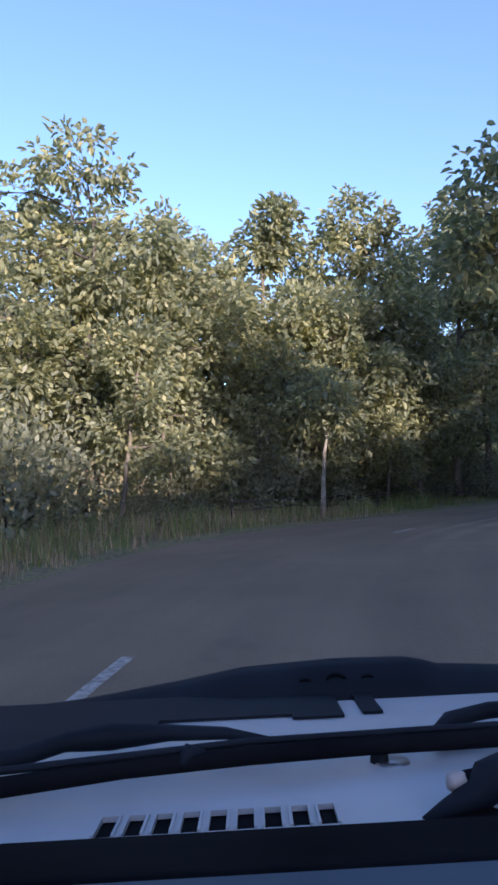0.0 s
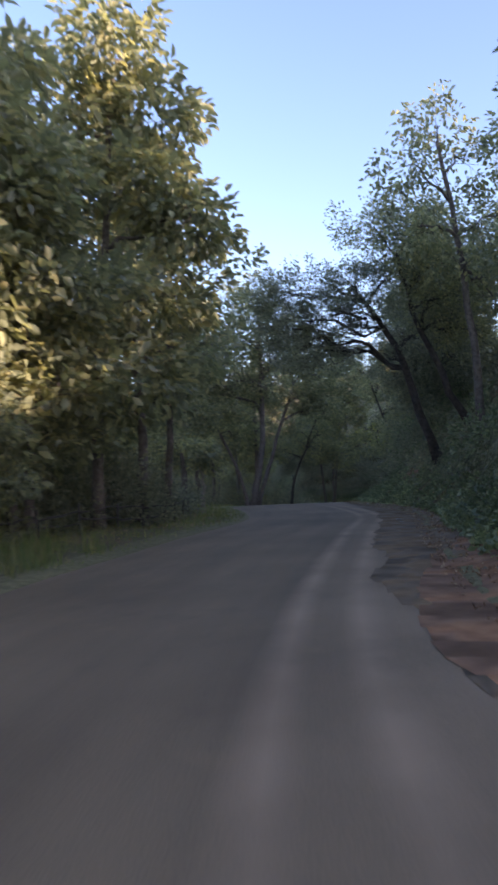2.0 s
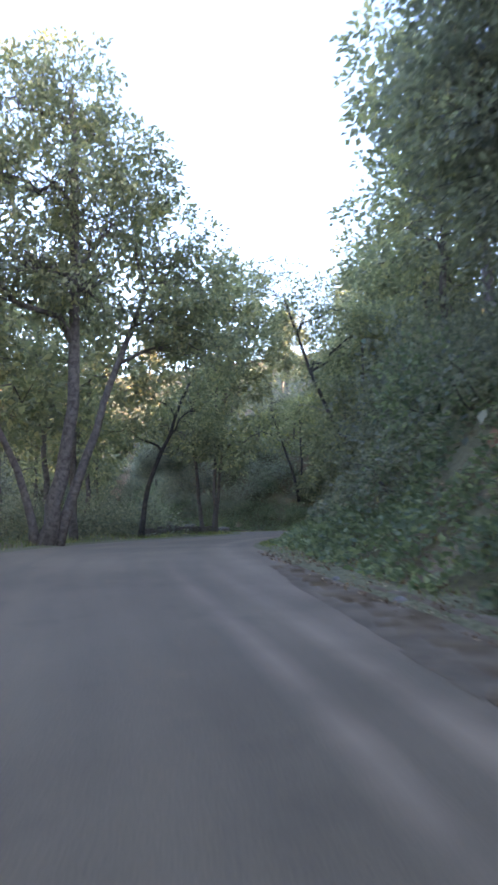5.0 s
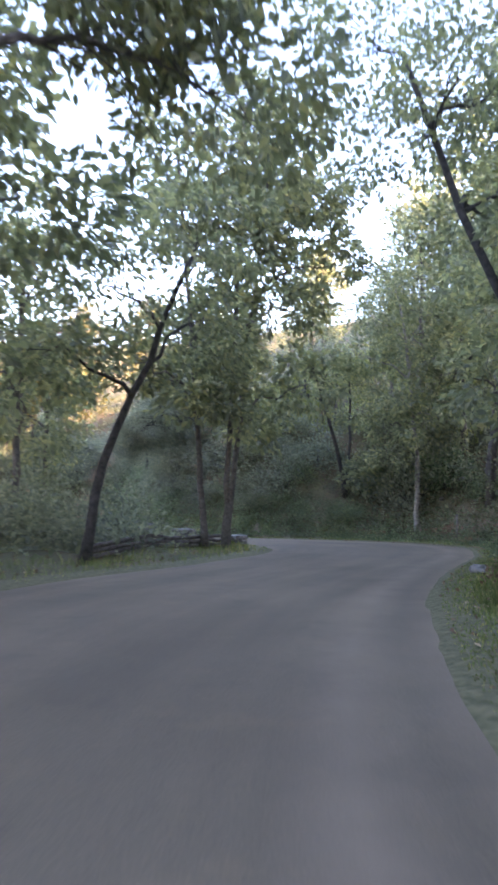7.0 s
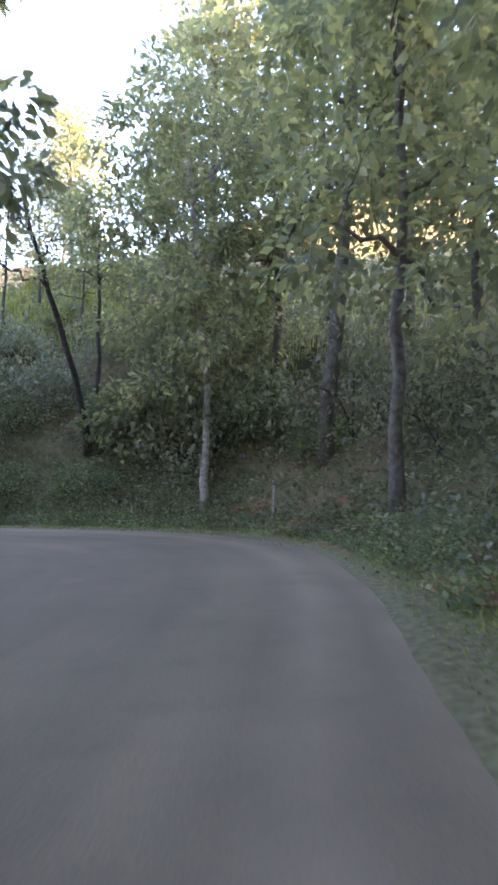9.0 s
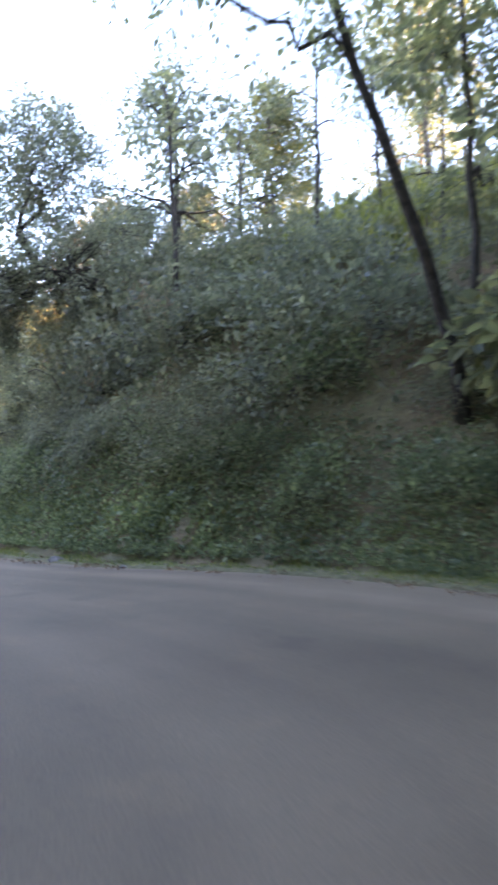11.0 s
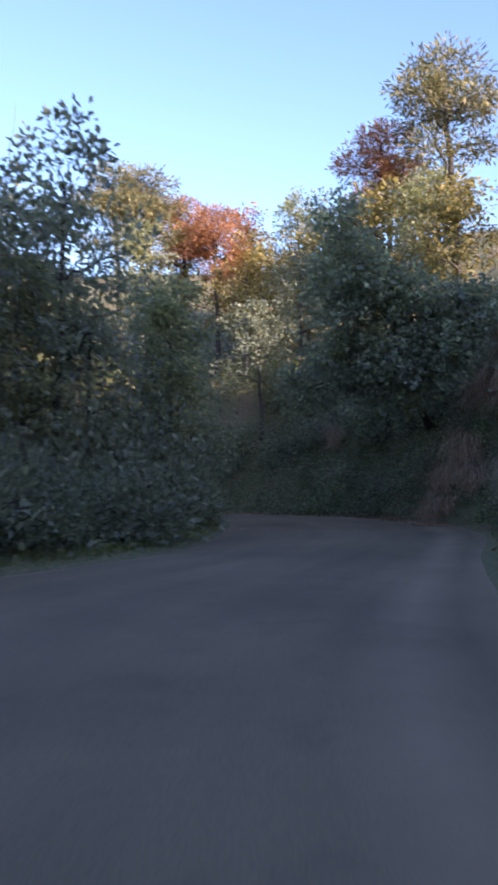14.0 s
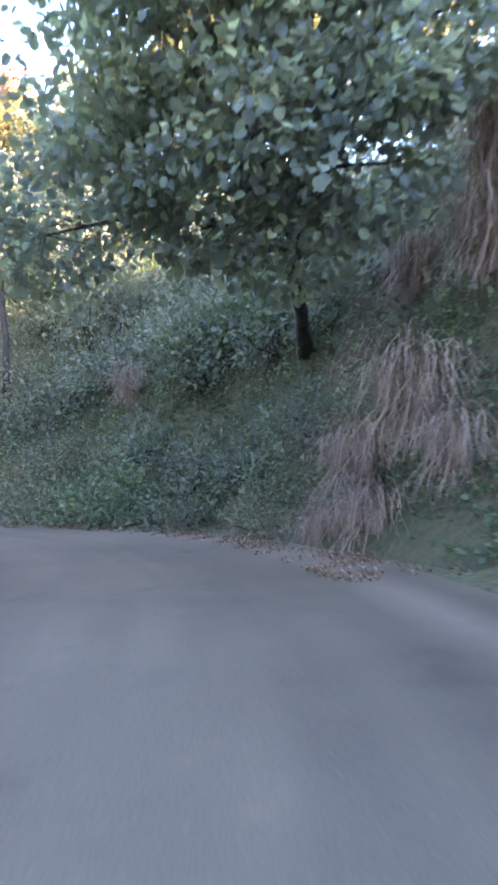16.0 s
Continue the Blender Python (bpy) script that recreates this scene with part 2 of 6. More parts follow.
def tube(points, radii, sides=6):
    """A tapered, closed tube along a line."""
    p = np.asarray(points, float)
    n = len(p)
    d = np.zeros_like(p)
    d[1:-1], d[0], d[-1] = p[2:] - p[:-2], p[1] - p[0], p[-1] - p[-2]
    d = unit(d)
    ref = np.array([0.31, 0.87, 0.1]) if abs(d[0, 2]) > 0.7 else np.array([0.05, 0.1, 1.0])
    a = unit(np.cross(d, ref))
    b = np.cross(d, a)
    ang = np.linspace(0, 2 * np.pi, sides, endpoint=False)
    r = np.asarray(radii, float)[:, None, None]
    v = p[:, None] + r * (np.cos(ang)[None, :, None] * a[:, None] + np.sin(ang)[None, :, None] * b[:, None])
    f = []
    for i in range(n - 1):
        for j in range(sides):
            k = (j + 1) % sides
            f.append((i * sides + j, i * sides + k, (i + 1) * sides + k, (i + 1) * sides + j))
    f.append(tuple(range(sides - 1, -1, -1)))
    f.append(tuple((n - 1) * sides + j for j in range(sides)))
    return v.reshape(-1, 3), f


def join(pieces):
    vs, fs, o = [], [], 0
    for v, f in pieces:
        vs.append(np.asarray(v))
        fs += [tuple(i + o for i in q) for q in f]
        o += len(v)
    return np.concatenate(vs), fs


def curve_between(rng, a, b, n=6, sag=0.12, wobble=0.06):
    """A limb that leaves a steeply and bends over to b."""
    a, b = np.asarray(a, float), np.asarray(b, float)
    t = np.linspace(0, 1, n)[:, None]
    size = np.linalg.norm(b - a)
    mid = np.array([0, 0, size * sag])
    p = a + (b - a) * t + mid * (4 * t * (1 - t))
    w = rng.normal(0, size * wobble, (n, 3))
    w[0] = w[-1] = 0
    return p + w


def leaves(rng, base, heading, length, width, fold=0.25, broad=False):
    """Folded leaf blades: base (n, 3), heading (n, 3)."""
    n = len(base)
    d = unit(heading)
    s = unit(np.cross(d, rng.normal(0, 1, (n, 3)) + np.array([0, 0, 1.6])))
    up = np.cross(s, d)
    L = (length * rng.uniform(0.55, 1.2, n))[:, None]
    Wd = (width * rng.uniform(0.7, 1.15, n))[:, None]
    q = fold * Wd
    if broad == "round":
        v = np.stack([base] + [base + d * L * a + s * Wd * b + up * q * c - up * L * g for a, b, c, g in
                               ((0.14, 0.36, 1, 0), (0.5, 0.52, 0.9, 0.03), (0.84, 0.36, 0.6, 0.1), (1.0, 0.0, 0.0, 0.18), (0.84, -0.36, 0.6, 0.1), (0.5, -0.52, 0.9, 0.03), (0.14, -0.36, 1, 0))], 1)
        f = np.array([[0, 1, 2, 3, 4], [0, 4, 5, 6, 7]])
        k = 8
    elif broad:
        v = np.stack([base, base + d * L * 0.3 + s * Wd * 0.42 + up * q, base + d * L * 0.72 + s * Wd * 0.4 + up * q * 0.8 - up * L * 0.08,
                      base + d * L - up * L * 0.22, base + d * L * 0.72 - s * Wd * 0.4 + up * q * 0.8 - up * L * 0.08, base + d * L * 0.3 - s * Wd * 0.42 + up * q], 1)
        f = np.array([[0, 1, 2, 3], [0, 3, 4, 5]])
        k = 6
    else:
        v = np.stack([base, base + d * L * 0.5 + s * Wd * 0.5 + up * q, base + d * L, base + d * L * 0.5 - s * Wd * 0.5 + up * q], 1)
        f = np.array([[0, 1, 2], [0, 2, 3]])
        k = 4
    return v.reshape(-1, 3), (f[None] + (np.arange(n) * k)[:, None, None]).reshape(-1, f.shape[1])


def fast_mesh(name, v, f, mat):
    """A mesh from equal-sided faces, quickly."""
    me = bpy.data.meshes.new(name)
    k = f.shape[1]
    me.vertices.add(len(v))
    me.vertices.foreach_set("co", np.ascontiguousarray(v, np.float32).ravel())
    me.loops.add(f.size)
    me.loops.foreach_set("vertex_index", np.ascontiguousarray(f, np.int32).ravel())
    me.polygons.add(len(f))
    me.polygons.foreach_set("loop_start", np.arange(0, f.size, k, dtype=np.int32))
    me.update(calc_edges=True)
    me.validate()
    me.materials.append(mat)
    return me


# ---------------------------------------------------------------- the road's line and the land
# centre line x, y and half width
ROAD = ((-2, -25, 3.5), (-1.5, -5, 3.7), (-0.8, 5.5, 3.85), (1.2, 14.2, 4.1), (3.6, 19.5, 4.0), (8, 25.4, 3.5), (15.0, 33.6, 3.5),
        (20.6, 39.8, 3.4), (24.7, 46.6, 3.5), (29.3, 55.5, 3.8), (35, 63.2, 3.9), (42.3, 69.5, 4.1), (49.2, 73.4, 3.75), (56.4, 77.6, 4.1),
        (60.6, 82.4, 5.1), (60.4, 88, 4.9), (58.6, 93, 3.9), (57, 99.6, 3.7), (56.5, 105.5, 4.2), (58.1, 113, 4.7), (62.9, 121, 3.7),
        (66, 128.6, 4.4), (67, 136.4, 4.3), (64, 143.5, 3.9), (57, 147, 3.7), (48, 147, 3.6), (38, 144, 3.6))


def smooth_line(rows, step=0.5):
    p = np.array(rows, float)
    p = np.concatenate([[2 * p[0] - p[1]], p, [2 * p[-1] - p[-2]]])
    out = []
    for i in range(1, len(p) - 2):
        n = max(2, int(np.linalg.norm(p[i + 1, :2] - p[i, :2]) / step))
        for u in np.arange(n) / n:
            a, b, c, d = p[i - 1:i + 3]
            out.append(0.5 * (2 * b + (c - a) * u + (2 * a - 5 * b + 4 * c - d) * u * u + (3 * b - a - 3 * c + d) * u ** 3))
    out.append(p[-2])
    return np.array(out)


LINE = smooth_line(ROAD)
_t = np.gradient(LINE[:, :2], axis=0)
TANGENT = unit(_t)
RIGHT = np.stack([TANGENT[:, 1], -TANGENT[:, 0]], 1)
ALONG = np.concatenate([[0], np.cumsum(np.linalg.norm(np.diff(LINE[:, :2], axis=0), axis=1))])


def road_coords(x, y):
    """Metres along the road, metres to its right, and its half width there."""
    q = np.stack([np.ravel(x), np.ravel(y)], 1)
    s, d, w = np.empty(len(q)), np.empty(len(q)), np.empty(len(q))
    for i in range(0, len(q), 4000):
        a = q[i:i + 4000]
        r2 = ((a[:, None] - LINE[None, :, :2]) ** 2).sum(2)
        k = r2.argmin(1)
        side = np.sign(((a - LINE[k, :2]) * RIGHT[k]).sum(1))
        s[i:i + 4000], d[i:i + 4000], w[i:i + 4000] = ALONG[k], side * np.sqrt(r2[np.arange(len(a)), k]), LINE[k, 2]
    return s, d, w


def at_road(s, off):
    """The place off metres right of the road's right edge (off > 0) or left of its left edge (off < 0)."""
    k = np.clip(np.searchsorted(ALONG, s), 0, len(ALONG) - 1)
    d = LINE[k, 2] + off if off >= 0 else -LINE[k, 2] + off
    return LINE[k, :2] + RIGHT[k] * d


# along the road: verge width, height and steepness of the bank on the right, slope of the hill above it
# the 0.75-0.8 slopes are raised out of sight, to keep the sun off
BANK = ((0, 5, 8, 0.8, 0.4), (30, 4.5, 7, 0.8, 0.4), (45, 1.2, 6, 1.0, 0.4), (55, 0.9, 6.5, 1.2, 0.5), (75, 0.9, 8, 1.2, 0.55), (90, 1.4, 7, 1.0, 0.6), (105, 1.6, 7, 0.9, 0.8),
        (118, 2.6, 5, 0.8, 0.75), (130, 2.0, 5.5, 0.85, 0.5), (138, 1.0, 7, 1.1, 0.45), (150, 0.7, 8, 1.4, 0.45), (160, 1.0, 7.5, 1.3, 0.5), (174, 1.0, 7, 1.2, 0.5), (180, 0.5, 8, 2.0, 0.5), (187, 0.4, 8, 2.5, 0.5), (193, 0.6, 8, 1.8, 0.5), (200, 1.2, 8, 1.1, 0.45), (224, 1.4, 9, 1.1, 0.4))
_bank = np.array(BANK)


def wave(x, y, size, seed):
    """Smooth uneven ground, about -1 to 1."""
    r = np.random.RandomState(seed)
    out = np.zeros(np.shape(x))
    for k in range(5):
        a, ph, g = r.uniform(0, 2 * np.pi), r.uniform(0, 6.3), r.uniform(0.6, 2.2)
        out = out + np.sin((np.cos(a) * x + np.sin(a) * y) * g * 2 * np.pi / size + ph) / 2.6
    return out


def land_height(x, y):
    x, y = np.asarray(x, float), np.asarray(y, float)
    s, d, w = road_coords(x, y)
    s, d, w = s.reshape(x.shape), d.reshape(x.shape), w.reshape(x.shape)
    out = np.abs(d) - w
    verge, top, steep, upper = (np.interp(s, _bank[:, 0], _bank[:, i]) for i in (1, 2, 3, 4))
    e = out - verge
    rise = np.clip(e, 0, None) * steep
    rise = np.where(rise > top, top + (rise - top) / np.maximum(steep, 0.1) * upper, rise)
    # an open ridge over the sharp bend, a long slope everywhere else
    ridge = np.clip((s - 112) / 16, 0, 1) * np.clip((176 - s) / 12, 0, 1)
    far = (1 - ridge) * (top + 6 + 50 * upper) + ridge * 15
    # hidden behind the ridge the ground climbs again, added to shade the bends
    rise = np.where(rise > far, far + (rise - far) * (0.1 + 0.62 * ridge), rise)
    rise = np.minimum(rise, far + 30)
    rough = wave(x, y, 2.3, 1) * 0.16 + wave(x, y, 7, 2) * 0.4
    right = 0.03 + np.clip(out, 0, 1.5) * 0.05 + rise + rough * np.clip(e, 0, 2.5) / 2.5
    fall = np.clip(out - 6, 0, None)
    left = 0.03 + np.clip(out, 0, 2) * 0.03 - np.minimum(fall * 0.16, 7) + rough * 0.5 * np.clip(out - 1, 0, 3) / 3
    left = left + np.clip(out - 120, 0, None) * 0.05 - np.clip(out - 500, 0, None) * 0.05
    z = np.where(d > 0, right, left)
    return np.where(out < 0.05, np.clip(0.05 - out, 0, 0.6) * -0.25, z) + dip(x, y)


def spread(lo, hi, step, reach):
    mid = np.arange(lo, hi + step, step)
    grow, k = [], step
    x = hi
    while x < reach:
        k *= 1.25
        x += k
        grow.append(x)
    low, k, x = [], step, lo
    while x > -reach:
        k *= 1.25
        x -= k
        low.append(x)
    return np.concatenate([low[::-1], mid, grow])


def build_ground():
    gx, gy = spread(-22, 100, 0.95, 2500), spread(-22, 172, 0.95, 2500)
    X, Y = np.meshgrid(gx, gy)
    Z = land_height(X, Y)
    v = np.stack([X, Y, Z], 2).reshape(-1, 3)
    nx, ny = len(gx), len(gy)
    i = (np.arange(ny - 1)[:, None] * nx + np.arange(nx - 1)[None]).ravel()
    f = np.stack([i, i + 1, i + nx + 1, i + nx], 1)
    me = fast_mesh("ground", v, f, M_GROUND)
    me.shade_smooth()
    return tagged(new("ground", me), "brown earth and green undergrowth of a wooded hillside", "ground", kind="structure")


def build_road():
    n, m = len(LINE), 17
    u = np.linspace(-1, 1, m)
    v, uv = [], []
    edge = np.random.RandomState(4).normal(0, 0.06, (n, 2))
    edge = sum(np.roll(edge, k, 0) for k in range(5)) / 3
    for i in range(n):
        for j, k in enumerate(u):
            wob = edge[i, 0] if j == 0 else edge[i, 1] if j == m - 1 else 0
            p = LINE[i, :2] + RIGHT[i] * (LINE[i, 2] * k + wob)
            v.append((p[0], p[1], -0.035 * abs(k) ** 3 + 0.035 + float(dip(p[0], p[1]))))
            uv.append((k, ALONG[i]))
    i = (np.arange(n - 1)[:, None] * m + np.arange(m - 1)[None]).ravel()
    f = np.stack([i, i + 1, i + m + 1, i + m], 1)
    me = fast_mesh("road", np.array(v), f, M_ROAD)
    layer = me.uv_layers.new(name="road")
    layer.data.foreach_set("uv", np.array(uv, np.float32)[f.ravel()].ravel())
    me.shade_smooth()
    return tagged(new("road", me), "worn grey asphalt hill road with dusty wheel tracks", "road", kind="structure")


def build_verge(side, label):
    """The soft shoulder: laps a little over the asphalt and then follows the land."""
    offs = (-0.14, 0.0, 0.25, 0.6, 1.0, 1.5)
    n, m = len(LINE), len(offs)
    rag = np.random.RandomState(12 + side).normal(0, 0.07, n)
    rag = sum(np.roll(rag, k) for k in range(7)) / 5
    rows = []
    for j, o in enumerate(offs):
        d = LINE[:, 2] + o + rag * (1.0 if j < 2 else 0.3)
        p = LINE[:, :2] + RIGHT * (side * d)[:, None]
        z = land_height(p[:, 0], p[:, 1]) + 0.02
        sunk = dip(p[:, 0], p[:, 1])
        low = 0.035 - 0.035 * np.minimum(1.0, d / LINE[:, 2]) ** 3 + sunk
        z = (low + 0.002) if j == 0 else np.maximum(z, 0.025 + 0.01 * j + sunk) if j < 4 else z - 0.05 if j == 4 else z - 0.4
        rows.append(np.stack([p[:, 0], p[:, 1], z], 1))
    v = np.stack(rows, 1).reshape(-1, 3)
    i = (np.arange(n - 1)[:, None] * m + np.arange(m - 1)[None]).ravel()
    f = np.stack([i, i + 1, i + m + 1, i + m], 1)
    if side < 0:
        f = f[:, ::-1]
    me = fast_mesh("verge", v, f, M_VERGE)
    me.shade_smooth()
    return tagged(new("verge", me), label, "verge", kind="structure")


build_ground()
build_road()
build_verge(1, "earthy verge at the foot of the hill")
build_verge(-1, "earthy verge on the valley side")


def ground_z(x, y):
    return float(land_height(np.array([x]), np.array([y]))[0])


# ---------------------------------------------------------------- plants
def crown_points(rng, centre, radii, n):
    """Points in a lumpy blob, more of them near its skin."""
    d = unit(rng.normal(0, 1, (n, 3)))
    r = rng.uniform(0.25, 1, n) ** 0.5
    return np.asarray(centre) + d * r[:, None] * np.asarray(radii)


def make_tree(name, seed, trunk, girth, blobs, label, category="tree", leaf=M_TEAK, bark=M_BARK, size=(0.38, 0.23), broad=True,
              per_clump=13, clump=0.5, twigs=0.42, droop=0.25, at=(0, 0, 0), start=0.45, shoots=True):
    """A tree from its trunk's line and the blobs (centre, radii, clumps) that its limbs reach into; all relative to its foot."""
    rng = np.random.RandomState(seed)
    tree = thing(name, at, label, category)
    t = np.asarray(trunk, float)
    k = np.linspace(0, 1, 10)
    line = np.stack([np.interp(k, np.linspace(0, 1, len(t)), t[:, i]) for i in range(3)], 1)
    line[1:-1] = (line[:-2] + 2 * line[1:-1] + line[2:]) / 4 + rng.normal(0, girth * 0.25, (8, 3)) * [1, 1, 0.2]
    rad = girth * (1 - 0.62 * k) * np.where(k < 0.06, 1.35, 1.0)
    line[0, 2] -= 0.25
    v, f = tube(line, rad, 9)
    mesh_object("trunk", v, f, bark, tree, True)
    tips, bits = [], []
    for c, r, n in blobs:
        c, r = np.asarray(c, float), np.asarray(r, float)
        # leave the trunk at the place that suits the blob
        dist = np.linalg.norm(line - c, axis=1) + np.where(k < start, 100, 0) + np.clip(line[:, 2] - c[2] + 0.5, 0, None) * 2
        j = int(dist.argmin())
        limb = curve_between(rng, line[j], c + rng.normal(0, 0.15, 3) * r, 7, 0.1, 0.05)
        r0 = min(rad[j] * 0.72, girth * 0.5)
        pieces = [tube(limb, r0 * np.linspace(1, 0.3, 7), 5)]
        n = max(6, int(n * 0.62))
        p = crown_points(rng, c, r, n)
        for q in p[: max(3, int(n * twigs))]:
            i0 = rng.randint(2, 7)
            tw = curve_between(rng, limb[i0], q, 3, 0.08, 0.07)
            pieces.append(tube(tw, max(r0 * 0.2, 0.012) * np.linspace(1, 0.3, 3), 3))
        vv, ff = join(pieces)
        mesh_object("branch", vv, ff, bark, tree, True)
        tips.append(p)
        bits.append(np.repeat(c[None], len(p), 0))
    tips, mids = np.concatenate(tips), np.concatenate(bits)
    per = int(per_clump * 1.65)
    n = len(tips) * per
    i = np.repeat(np.arange(len(tips)), per)
    off = unit(rng.normal(0, 1, (n, 3))) * (clump * 1.15 * rng.uniform(0.05, 1, n) ** 0.5)[:, None] * [1, 1, 0.75]
    base = tips[i] + off
    head = unit(off) * 0.8 + unit(base - mids[i]) * 0.5 + rng.normal(0, 0.45, (n, 3)) - [0, 0, droop]
    v, f = leaves(rng, base, head, size[0], size[1], 0.22, broad)
    ob = new("crown", fast_mesh("crown", v, f, leaf))
    ob.parent = tree
    return tree


def random_tree(name, seed, height, spread_, label, n_blobs=6, clumps=38, girth=0.17, **kw):
    rng = np.random.RandomState(seed + 500)
    lean = rng.normal(0, 0.05 * height, 2)
    trunk = [(0, 0, 0), (lean[0] * 0.3, lean[1] * 0.3, height * 0.35), (lean[0], lean[1], height * 0.86)]
    blobs = []
    for i in range(n_blobs):
        a = i * 2.4 + rng.uniform(-0.5, 0.5)
        h = height * (0.38 + 0.5 * i / max(1, n_blobs - 1))
        out = spread_ * (1.0 - 0.62 * (i / n_blobs) ** 1.5) * rng.uniform(0.55, 1)
        c = (lean[0] * h / height + math.cos(a) * out, lean[1] * h / height + math.sin(a) * out, h)
        r = rng.uniform(0.8, 1.2, 3) * (spread_ * 0.52, spread_ * 0.52, height * 0.13)
        blobs.append((c, r, int(clumps * rng.uniform(0.8, 1.2))))
    blobs.append(((lean[0], lean[1], height * 0.9), (spread_ * 0.42, spread_ * 0.42, height * 0.12), clumps))
    return make_tree(name, seed, trunk, girth, blobs, label, **kw)


def make_bush(name, seed, radii, n, label, leaf=M_BUSH, size=(0.16, 0.09), broad=False, stems=5, category="bush", per=8, clump=0.35):
    rng = np.random.RandomState(seed)
    bush = thing(name, (0, 0, 0), label, category)
    r = np.asarray(radii, float)
    d = unit(rng.normal(0, 1, (n, 3)))
    d[:, 2] = np.abs(d[:, 2]) * 1.1 - 0.12
    lump = 0.72 + 0.34 * np.sin(d[:, 0] * 4 + seed) * np.cos(d[:, 1] * 5 + seed * 2) + rng.normal(0, 0.1, n)
    tips = d * r * (lump * rng.uniform(0.55, 1, n) ** 0.4)[:, None] + [0, 0, r[2] * 0.12]
    pieces = []
    for q in tips[rng.choice(n, stems, replace=False)]:
        pieces.append(tube(curve_between(rng, (rng.normal(0, 0.1), rng.normal(0, 0.1), -0.15), q, 5, 0.15, 0.05), 0.022 * np.linspace(1, 0.3, 5) * max(1, r[2] / 1.5), 3))
    v, f = join(pieces)
    mesh_object("stem", v, f, M_BARK_DARK, bush, True)
    i = np.repeat(np.arange(n), per)
    off = rng.normal(0, clump * 0.5, (len(i), 3))
    base = tips[i] + off
    head = unit(off) + unit(base) * 0.5 + rng.normal(0, 0.4, (len(i), 3))
    v, f = leaves(rng, base, head, size[0], size[1], 0.2, broad)
    ob = new("foliage", fast_mesh("foliage", v, f, leaf))
    ob.parent = bush
    return bush


def planted(x, y, turn=0.0, scale=1.0, sink=0.0, high=None):
    return Matrix.Translation((x, y, ground_z(x, y) - sink)) @ Euler((0, 0, radians(turn))).to_matrix().to_4x4() @ Matrix.Diagonal((scale, scale, scale * (high or 1.0), 1))


def park(ob, m):
    ob.matrix_basis = m
    return ob


# ---------------------------------------------------------------- single trees beside the road
def foot(x, y):
    return (x, y, ground_z(x, y))


def hero(name, seed, x, y, trunk, girth, blobs, label, **kw):
    """Heights of trunk and blobs are counted from the road's level."""
    f = foot(x, y)
    high = f[2] - float(dip(x, y))
    line = [(p[0], p[1], max(p[2] - high, 0.35 * i)) for i, p in enumerate(trunk)]
    return make_tree(name, seed, line, girth, [((c[0], c[1], c[2] - high), r, n) for c, r, n in blobs], label, at=f, **kw)


# teak over the bend at the start, on the hill side
hero("teak_tree", 11, 10.6, 16.5, [(0, 0, 0), (-0.6, 0.2, 3.5), (-2.2, 0.4, 7.2), (-3, 0.6, 9)], 0.2,
     [((-4.6, 1.2, 6.8), (1.1, 1.2, 0.8), 26), ((-4.6, 1.0, 8.0), (1.3, 1.4, 0.9), 30), ((-3.4, 2.6, 7.6), (1.8, 1.6, 1.2), 30),
      ((-2.4, -1.2, 8.2), (1.8, 1.8, 1.3), 30), ((-3.6, 0.6, 9.2), (1.6, 1.6, 1.0), 40), ((-0.6, 1.6, 7.2), (1.8, 1.8, 1.6), 44), ((0.8, -0.4, 6.2), (1.8, 1.8, 1.4), 40)],
     "broad-leaved teak reaching out over the road", size=(0.3, 0.18), clump=0.5, per_clump=13)
# tall row on the valley side
hero("teak_tree", 12, 0.6, 33, [(0, 0, 0), (0.2, 0, 5), (0.3, 0.5, 12)], 0.2,
     [((0.3, 0.6, 12.6), (1.7, 1.7, 1.4), 66), ((0.9, 0, 13.6), (1.4, 1.4, 1.0), 50), ((-1.5, 0.4, 10.6), (1.6, 1.6, 1.3), 60), ((2.2, -1, 8), (2.0, 2.0, 1.6), 72),
      ((-1.8, -0.8, 8), (2, 2, 1.6), 72), ((0.5, -1.6, 5.4), (2.4, 2, 1.5), 66)], "tall teak with sunlit golden top leaves", size=(0.38, 0.22))
hero("teak_tree", 13, -6.0, 25.5, [(0, 0, 0), (0.1, 0, 5), (0.7, -0.4, 11)], 0.2,
     [((0.4, -0.4, 13.0), (2.06, 1.72, 1.12), 48), ((-2.6, 0, 12.0), (1.55, 1.46, 1.03), 36), ((2.2, -0.6, 10.4), (1.63, 1.38, 1.03), 34), ((-1.7, 0, 10.2), (1.89, 1.55, 1.12), 43), ((1.4, 0, 6.4), (2.6, 2, 1.3), 64), ((-2.2, -0.6, 6.0), (2.2, 2, 1.5), 59), ((0.3, -0.6, 4.0), (2.2, 1.8, 1.2), 52), ((-0.6, -0.4, 8.4), (2.2, 1.6, 1.0), 44), ((1.6, -0.4, 8.6), (1.8, 1.5, 0.9), 36)], "tall teak with an open sunlit crown", size=(0.34, 0.2), twigs=0.8, bark=M_BARK_DARK)
